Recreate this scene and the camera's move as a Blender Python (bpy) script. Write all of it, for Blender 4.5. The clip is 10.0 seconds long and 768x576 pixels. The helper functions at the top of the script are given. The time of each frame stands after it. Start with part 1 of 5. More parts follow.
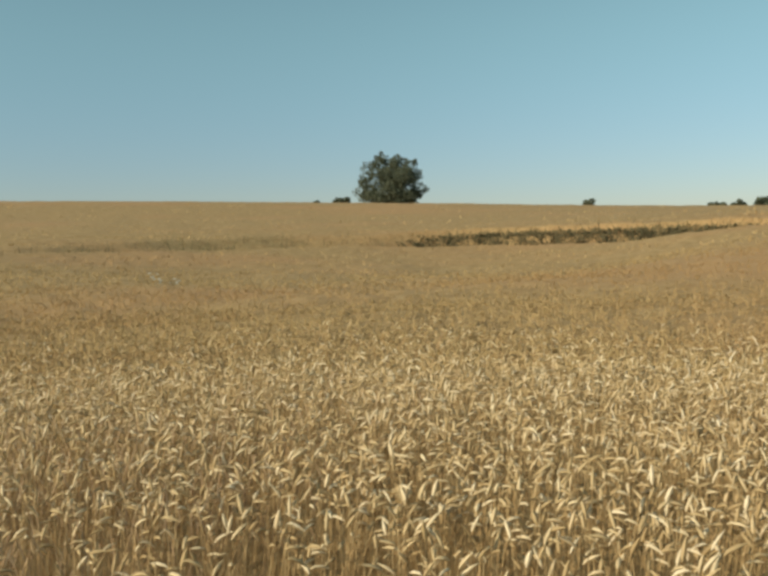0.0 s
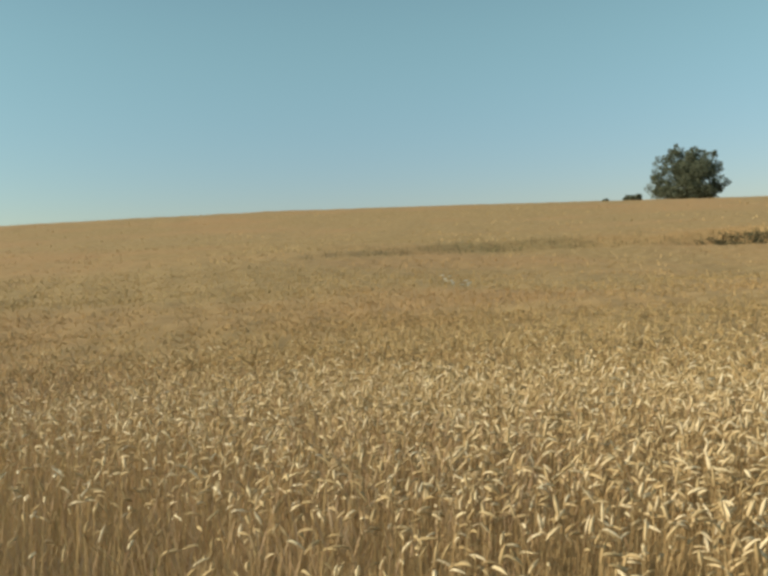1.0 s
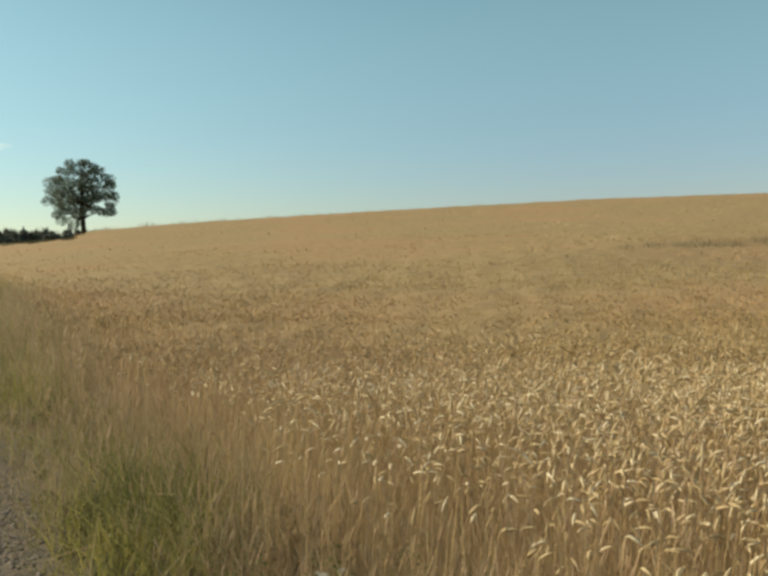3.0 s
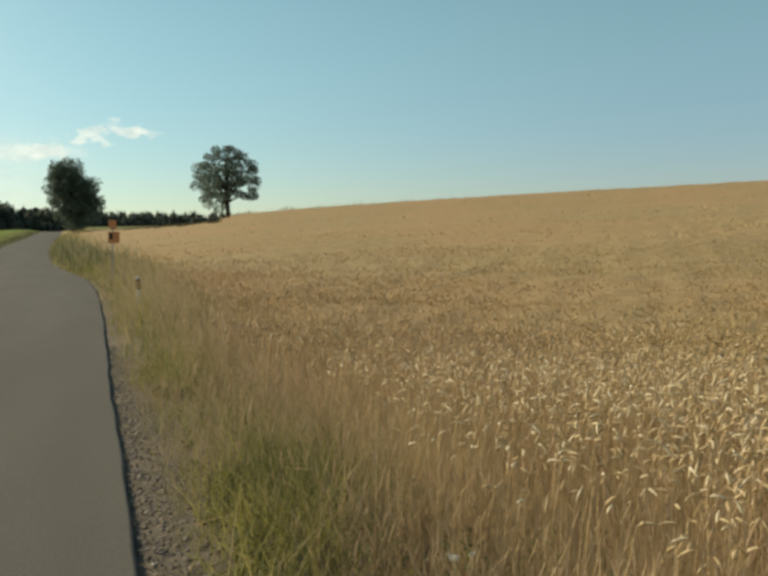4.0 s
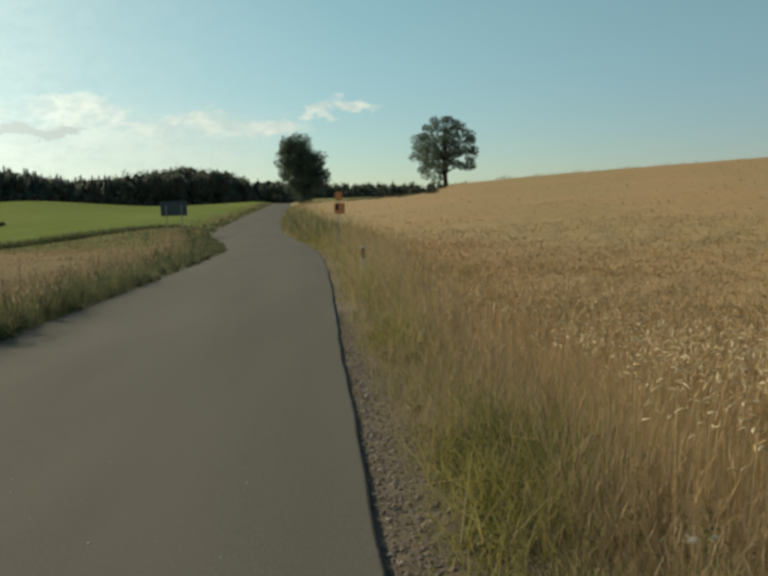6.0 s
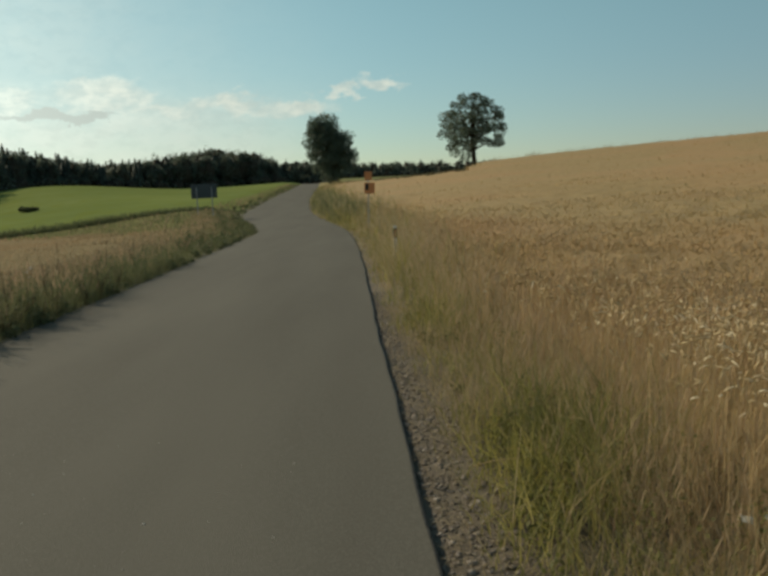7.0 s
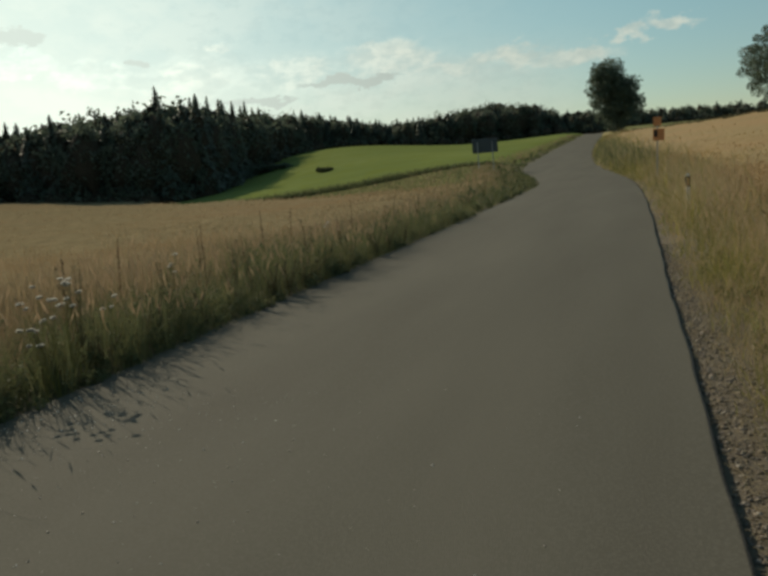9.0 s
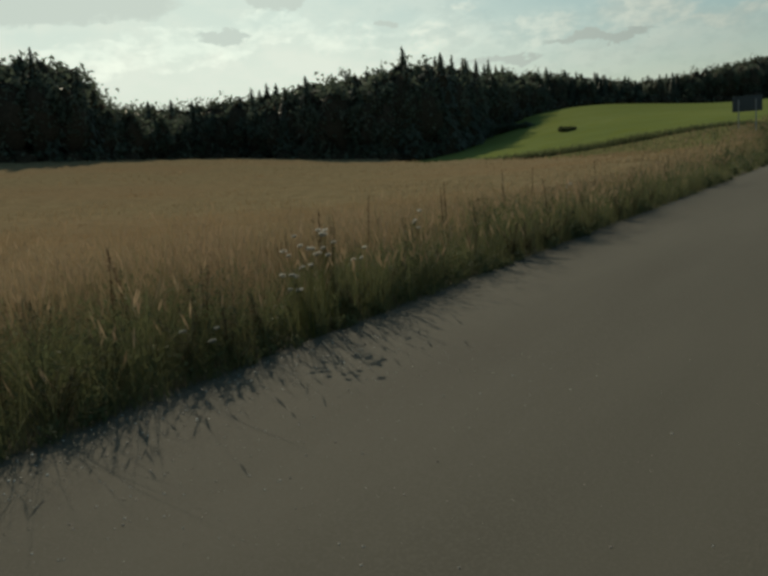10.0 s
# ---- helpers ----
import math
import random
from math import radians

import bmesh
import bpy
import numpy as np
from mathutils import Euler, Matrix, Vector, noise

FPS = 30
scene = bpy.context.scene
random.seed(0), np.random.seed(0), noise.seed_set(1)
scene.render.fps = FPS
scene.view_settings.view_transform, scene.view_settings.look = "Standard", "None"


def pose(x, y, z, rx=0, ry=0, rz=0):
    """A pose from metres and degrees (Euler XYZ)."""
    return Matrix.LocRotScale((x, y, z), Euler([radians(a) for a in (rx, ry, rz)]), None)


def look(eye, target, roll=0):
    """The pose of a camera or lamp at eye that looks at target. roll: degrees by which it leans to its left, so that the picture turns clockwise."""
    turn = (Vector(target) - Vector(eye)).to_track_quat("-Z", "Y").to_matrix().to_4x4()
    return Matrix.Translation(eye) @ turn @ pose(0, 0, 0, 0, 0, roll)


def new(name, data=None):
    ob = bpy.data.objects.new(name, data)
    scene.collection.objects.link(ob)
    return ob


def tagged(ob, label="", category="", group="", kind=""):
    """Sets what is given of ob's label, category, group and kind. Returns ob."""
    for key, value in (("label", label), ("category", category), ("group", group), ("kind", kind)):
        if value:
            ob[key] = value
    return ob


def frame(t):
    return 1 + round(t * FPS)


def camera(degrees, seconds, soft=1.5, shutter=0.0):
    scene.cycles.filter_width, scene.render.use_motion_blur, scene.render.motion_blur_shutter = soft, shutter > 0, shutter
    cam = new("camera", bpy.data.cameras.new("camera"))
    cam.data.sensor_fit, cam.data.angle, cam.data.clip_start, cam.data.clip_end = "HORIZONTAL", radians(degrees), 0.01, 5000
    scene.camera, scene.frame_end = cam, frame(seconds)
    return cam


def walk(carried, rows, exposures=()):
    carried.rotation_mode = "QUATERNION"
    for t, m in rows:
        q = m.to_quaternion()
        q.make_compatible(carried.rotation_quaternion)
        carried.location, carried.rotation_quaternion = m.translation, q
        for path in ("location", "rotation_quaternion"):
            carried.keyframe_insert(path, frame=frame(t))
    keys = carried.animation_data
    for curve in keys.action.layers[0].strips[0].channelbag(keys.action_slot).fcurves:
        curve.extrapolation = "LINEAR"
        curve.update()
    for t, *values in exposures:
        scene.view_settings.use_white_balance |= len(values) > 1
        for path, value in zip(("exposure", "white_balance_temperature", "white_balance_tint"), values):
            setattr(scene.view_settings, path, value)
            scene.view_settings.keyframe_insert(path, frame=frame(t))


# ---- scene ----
cam = camera(50.0, 10.0, soft=3.3)

# seconds, place (m), heading to the left of the road's line, pitch and roll in degrees
ROWS = (
    (0.0, 0.399, -0.099, 1.564, -68.49, -3.44, -1.62),
    (0.5, 0.358, -0.059, 1.572, -57.99, -2.81, -2.58),
    (1.0, 0.307, -0.041, 1.581, -48.78, -2.62, -2.70),
    (1.5, 0.256, -0.048, 1.596, -42.30, -2.77, -2.71),
    (2.0, 0.202, -0.064, 1.609, -37.82, -2.17, -2.80),
    (2.5, 0.187, -0.043, 1.608, -32.78, -2.33, -2.14),
    (3.0, 0.172, -0.028, 1.602, -27.18, -2.62, -1.67),
    (3.2, 0.168, -0.026, 1.599, -25.07, -2.94, -1.65),
    (4.3, 0.162, -0.028, 1.601, -15.27, -3.56, -1.52),
    (4.5, 0.156, -0.030, 1.605, -13.50, -3.65, -1.81),
    (5.0, 0.120, -0.030, 1.602, -9.70, -4.09, -1.82),
    (5.5, 0.098, -0.041, 1.604, -6.03, -4.66, -1.65),
    (5.7, 0.085, -0.042, 1.601, -4.44, -4.93, -1.69),
    (6.8, 0.020, -0.032, 1.618, -1.34, -6.07, -2.33),
    (7.0, -0.011, -0.035, 1.620, -0.78, -6.56, -2.73),
    (7.5, 0.000, 0.000, 1.600, 3.90, -7.15, -2.00),
    (8.0, 0.027, 0.026, 1.604, 7.22, -7.49, -3.72),
    (8.5, -0.008, 0.018, 1.609, 11.18, -7.99, -3.88),
    (9.0, -0.060, 0.019, 1.589, 18.80, -8.44, -4.95),
    (9.5, -0.052, -0.059, 1.593, 27.50, -9.35, -5.16),
    (10.0, -0.058, -0.125, 1.597, 35.29, -9.86, -4.56),
)
EXPOSURES = (
    (0.0, 0.42, 7150, 8), (1.0, 0.56, 7150, 8), (2.5, 0.62, 7150, 9), (4.5, 0.46, 7150, 7),
    (5.5, 0.33, 7150, 6), (7.0, 0.09, 7150, 6), (7.5, 0.08, 7150, 6), (8.5, -0.08, 7150, 5), (9.0, -0.08, 7150, 5), (9.5, -0.34, 7150, 5), (10.0, -0.42, 7150, 4))
walk(cam, [(t, pose(x, y, z, 90 + pitch, 0, yaw) @ pose(0, 0, 0, 0, 0, roll)) for t, x, y, z, yaw, pitch, roll in ROWS], EXPOSURES)

# ---- light ----
SUN_LEFT, SUN_UP = 50.0, 27.0          # degrees to the left of the road's line, above the horizon


def build_world():
    world = bpy.data.worlds.new("sky")
    scene.world = world
    world.use_nodes = True
    nt = world.node_tree
    nt.nodes.clear()
    n = nt.nodes.new
    out, back = n("ShaderNodeOutputWorld"), n("ShaderNodeBackground")
    sky = n("ShaderNodeTexSky")
    sky.sky_type, sky.sun_disc = "NISHITA", False
    sky.sun_elevation, sky.sun_rotation = radians(SUN_UP), radians(-SUN_LEFT)
    sky.air_density, sky.dust_density, sky.ozone_density = 1.0, 0.25, 3.0
    coord, sep = n("ShaderNodeTexCoord"), n("ShaderNodeSeparateXYZ")
    nt.links.new(coord.outputs["Generated"], sep.inputs[0])

    def m(op, a, b=None, c=None):
        k = n("ShaderNodeMath")
        k.operation = op
        for i, v in enumerate((a, b, c)):
            if v is None:
                continue
            if isinstance(v, (int, float)):
                k.inputs[i].default_value = v
            else:
                nt.links.new(v, k.inputs[i])
        return k.outputs[0]

    def ramp(v, a, b):
        k = n("ShaderNodeMapRange")
        k.interpolation_type = "SMOOTHSTEP"
        nt.links.new(v, k.inputs[0])
        k.inputs[1].default_value, k.inputs[2].default_value = a, b
        return k.outputs[0]

    left = m("MULTIPLY", m("ARCTAN2", m("MULTIPLY", sep.outputs[0], -1.0), sep.outputs[1]), 57.2958)
    high = m("MULTIPLY", m("ARCSINE", sep.outputs[2]), 57.2958)
    flat = n("ShaderNodeCombineXYZ")
    nt.links.new(m("MULTIPLY", left, 0.30), flat.inputs[0])
    nt.links.new(m("MULTIPLY", high, 0.55), flat.inputs[1])

    def clumps(scale, detail, rough, at=0.0):
        k = n("ShaderNodeTexNoise")
        k.inputs["Scale"].default_value, k.inputs["Detail"].default_value, k.inputs["Roughness"].default_value = scale, detail, rough
        shift = n("ShaderNodeVectorMath")
        shift.inputs[1].default_value = (at, at * 0.7, at)
        nt.links.new(flat.outputs[0], shift.inputs[0])
        nt.links.new(shift.outputs[0], k.inputs["Vector"])
        return k.outputs["Fac"]

    billow, curl = clumps(1.1, 6.0, 0.62), clumps(1.5, 6.0, 0.60, 7.0)
    left_at = m("ADD", left, m("MULTIPLY", m("SUBTRACT", billow, 0.5), 5.5))
    high_at = m("ADD", high, m("MULTIPLY", m("SUBTRACT", curl, 0.5), 2.8))

    def puff(h0, e0, wide, tall):
        """How deep inside one cloud, 1 at its middle and 0 at its torn edge."""
        a = m("DIVIDE", m("SUBTRACT", left_at, h0), wide)
        b = m("DIVIDE", m("SUBTRACT", high_at, e0), tall)
        return m("SUBTRACT", 1.0, m("ADD", m("MULTIPLY", a, a), m("MULTIPLY", b, b)))

    def together(clouds):
        deep = None
        for c in clouds:
            deep = puff(*c) if deep is None else m("MAXIMUM", deep, puff(*c))
        return deep

    # low sunlit heaps along the woods, a wisp by the lone oak, broader heaps towards the sun
    heaps = together(((17.2, 7.0, 4.6, 1.7), (24.0, 6.6, 4.6, 1.5), (30.5, 6.6, 4.4, 1.4), (13.0, 6.2, 4.2, 1.1), (8.6, 6.4, 3.4, 1.1), (4.6, 6.0, 3.6, 0.8),
                      (-1.2, 7.5, 2.3, 0.60), (1.2, 6.9, 1.4, 0.6), (47.0, 7.2, 4.6, 1.5), (41.5, 8.2, 3.0, 1.3), (36.0, 7.2, 3.2, 1.0), (53.5, 6.6, 4.0, 1.2), (29.0, 8.6, 1.6, 0.7)))
    dark = together(((54.5, 10.2, 10.0, 1.9), (41.0, 9.6, 2.4, 0.9), (45.0, 7.9, 1.9, 0.55), (33.9, 7.8, 1.0, 0.40), (19.5, 5.9, 4.5, 0.40), (25.5, 5.0, 3.0, 0.35)))
    mottle = ramp(clumps(0.8, 6.0, 0.6, 3.0), 0.36, 0.66)
    # thin veil: a pale low bank over the woods and a wide brightness round the sun
    low_bank = m("MULTIPLY", m("MULTIPLY", ramp(left, -1.0, 13.0), ramp(high, 8.6, 5.4)), m("ADD", 0.50, m("MULTIPLY", mottle, 0.20)))
    round_sun = m("MULTIPLY", m("MULTIPLY", ramp(left, -4.0, 50.0), ramp(left, 150.0, 100.0)), m("MULTIPLY", ramp(high, 42.0, 9.0), m("ADD", 0.66, m("MULTIPLY", mottle, 0.22))))
    veil = m("MAXIMUM", low_bank, m("ADD", round_sun, m("MULTIPLY", low_bank, 0.4)))
    fine = ramp(clumps(2.6, 7.0, 0.66, 11.0), 0.34, 0.66)
    body = m("MULTIPLY", ramp(heaps, -0.1, 0.95), m("ADD", 0.50, m("ADD", m("MULTIPLY", mottle, 0.20), m("MULTIPLY", fine, 0.26))))
    shade = m("MULTIPLY", ramp(dark, 0.0, 0.55), 0.88)
    cloud = m("MAXIMUM", m("MAXIMUM", veil, body), shade)
    # bright torn rims, duller middles, grey undersides
    plain = m("MULTIPLY", m("SUBTRACT", 1.0, ramp(heaps, -0.1, 0.45)), m("ADD", 0.22, m("MULTIPLY", ramp(left, 20.0, 45.0), 0.28)))
    dull = m("MAXIMUM", m("MAXIMUM", plain, m("MULTIPLY", m("SUBTRACT", 1.0, fine), 0.50)), m("MULTIPLY", ramp(dark, 0.05, 0.6), 1.0))
    tone = n("ShaderNodeMix")
    tone.data_type = "RGBA"
    nt.links.new(dull, tone.inputs[0])
    tone.inputs["A"].default_value, tone.inputs["B"].default_value = (15.0, 16.5, 15.8, 1), (9.8, 11.1, 11.0, 1)
    glow = n("ShaderNodeMix")
    glow.data_type, glow.blend_type = "RGBA", "MULTIPLY"
    glow.inputs[0].default_value = 1.0
    nt.links.new(tone.outputs["Result"], glow.inputs["A"])
    nt.links.new(m("ADD", 0.50, m("MULTIPLY", ramp(left, 5.0, 42.0), 0.43)), glow.inputs["B"])
    tone = glow
    mix = n("ShaderNodeMix")
    mix.data_type = "RGBA"
    nt.links.new(m("MINIMUM", cloud, 1.0), mix.inputs[0])
    # clear, slightly green summer air: paler only low down and towards the sun
    air = n("ShaderNodeMix")
    air.data_type = "RGBA"
    lowness = m("MULTIPLY", ramp(high, 17.0, 0.0), m("SUBTRACT", 1.0, m("MULTIPLY", ramp(left, -50.0, 5.0), 0.34)))
    nt.links.new(lowness, air.inputs[0])
    air.inputs["A"].default_value, air.inputs["B"].default_value = (1.10, 1.24, 0.97, 1), (0.68, 0.72, 0.85, 1)
    toned = n("ShaderNodeMix")
    toned.data_type, toned.blend_type = "RGBA", "MULTIPLY"
    toned.inputs[0].default_value = 1.0
    nt.links.new(sky.outputs[0], toned.inputs["A"])
    nt.links.new(air.outputs["Result"], toned.inputs["B"])
    nt.links.new(toned.outputs["Result"], mix.inputs["A"])
    nt.links.new(tone.outputs["Result"], mix.inputs["B"])
    nt.links.new(mix.outputs["Result"], back.inputs[0])
    back.inputs[1].default_value = 0.085
    nt.links.new(back.outputs[0], out.inputs[0])


build_world()
sun = new("sun", bpy.data.lights.new("sun", "SUN"))
sun.data.energy, sun.data.angle, sun.data.color = 3.5, radians(0.53), (1.0, 0.90, 0.74)
sun_dir = Vector((-math.sin(radians(SUN_LEFT)) * math.cos(radians(SUN_UP)), math.cos(radians(SUN_LEFT)) * math.cos(radians(SUN_UP)), math.sin(radians(SUN_UP))))
sun.matrix_world = look(sun_dir * 60, (0, 0, 0))


# ---- materials ----
def material(name, stops, noise_scale=0.0, patch=0.35, rough=0.7, through_light=0.0, island=True, bump=0.0, bump_scale=60.0, patch_stops=None, by_object=False, stretch=None, gloss=0.15):
    """Colours along a ramp that is read by a random value for each piece and by two scales of noise; through_light: share of light let through."""
    mat = bpy.data.materials.new(name)
    mat.use_nodes = True
    nt = mat.node_tree
    nt.nodes.clear()
    n, link = nt.nodes.new, nt.links.new
    out, bsdf = n("ShaderNodeOutputMaterial"), n("ShaderNodeBsdfPrincipled")
    bsdf.inputs["Roughness"].default_value = rough
    bsdf.inputs["Specular IOR Level"].default_value = gloss
    ramp = n("ShaderNodeValToRGB")
    while len(ramp.color_ramp.elements) < len(stops):
        ramp.color_ramp.elements.new(0.5)
    for i, (e, c) in enumerate(zip(ramp.color_ramp.elements, stops)):
        e.position, e.color = i / max(1, len(stops) - 1), (*c, 1)
    coord = n("ShaderNodeTexCoord")
    where = coord.outputs["Object"]
    if stretch:
        mp = n("ShaderNodeMapping")
        mp.inputs["Scale"].default_value = stretch
        link(where, mp.inputs[0])
        where = mp.outputs[0]
    value = None
    if island:
        geo = n("ShaderNodeNewGeometry")
        value = geo.outputs["Random Per Island"]
    if by_object:
        info = n("ShaderNodeObjectInfo")
        value = info.outputs["Random"]
    if noise_scale:
        tex = n("ShaderNodeTexNoise")
        tex.inputs["Scale"].default_value, tex.inputs["Detail"].default_value = noise_scale, 5.0
        link(where, tex.inputs["Vector"])
        big = n("ShaderNodeMapRange")
        link(tex.outputs["Fac"], big.inputs[0])
        big.inputs[1].default_value, big.inputs[2].default_value = 0.3, 0.7
        if value is None:
            value = big.outputs[0]
        else:
            mx = n("ShaderNodeMix")
            mx.inputs[0].default_value = patch
            link(value, mx.inputs[2])
            link(big.outputs[0], mx.inputs[3])
            value = mx.outputs[0]
    if value is not None:
        link(value, ramp.inputs[0])
    colour = ramp.outputs[0]
    if patch_stops:
        scale, tint, amount = patch_stops
        t2 = n("ShaderNodeTexNoise")
        t2.inputs["Scale"].default_value, t2.inputs["Detail"].default_value = scale, 3.0
        link(coord.outputs["Object"], t2.inputs["Vector"])
        mr = n("ShaderNodeMapRange")
        mr.interpolation_type = "SMOOTHSTEP"
        link(t2.outputs["Fac"], mr.inputs[0])
        mr.inputs[1].default_value, mr.inputs[2].default_value, mr.inputs[4].default_value = 0.42, 0.66, amount
        m2 = n("ShaderNodeMix")
        m2.data_type = "RGBA"
        link(mr.outputs[0], m2.inputs[0])
        link(colour, m2.inputs["A"])
        m2.inputs["B"].default_value = (*tint, 1)
        colour = m2.outputs["Result"]
    link(colour, bsdf.inputs["Base Color"])
    if bump:
        bt, bn = n("ShaderNodeTexNoise"), n("ShaderNodeBump")
        bt.inputs["Scale"].default_value, bt.inputs["Detail"].default_value = bump_scale, 6.0
        link(where, bt.inputs["Vector"])
        bn.inputs["Strength"].default_value, bn.inputs["Distance"].default_value = bump, 0.02
        link(bt.outputs["Fac"], bn.inputs["Height"])
        link(bn.outputs[0], bsdf.inputs["Normal"])
    shader = bsdf.outputs[0]
    if through_light:
        tr, ms = n("ShaderNodeBsdfTranslucent"), n("ShaderNodeMixShader")
        link(colour, tr.inputs[0])
        ms.inputs[0].default_value = through_light
        link(shader, ms.inputs[1])
        link(tr.outputs[0], ms.inputs[2])
        shader = ms.outputs[0]
    link(shader, out.inputs[0])
    return mat


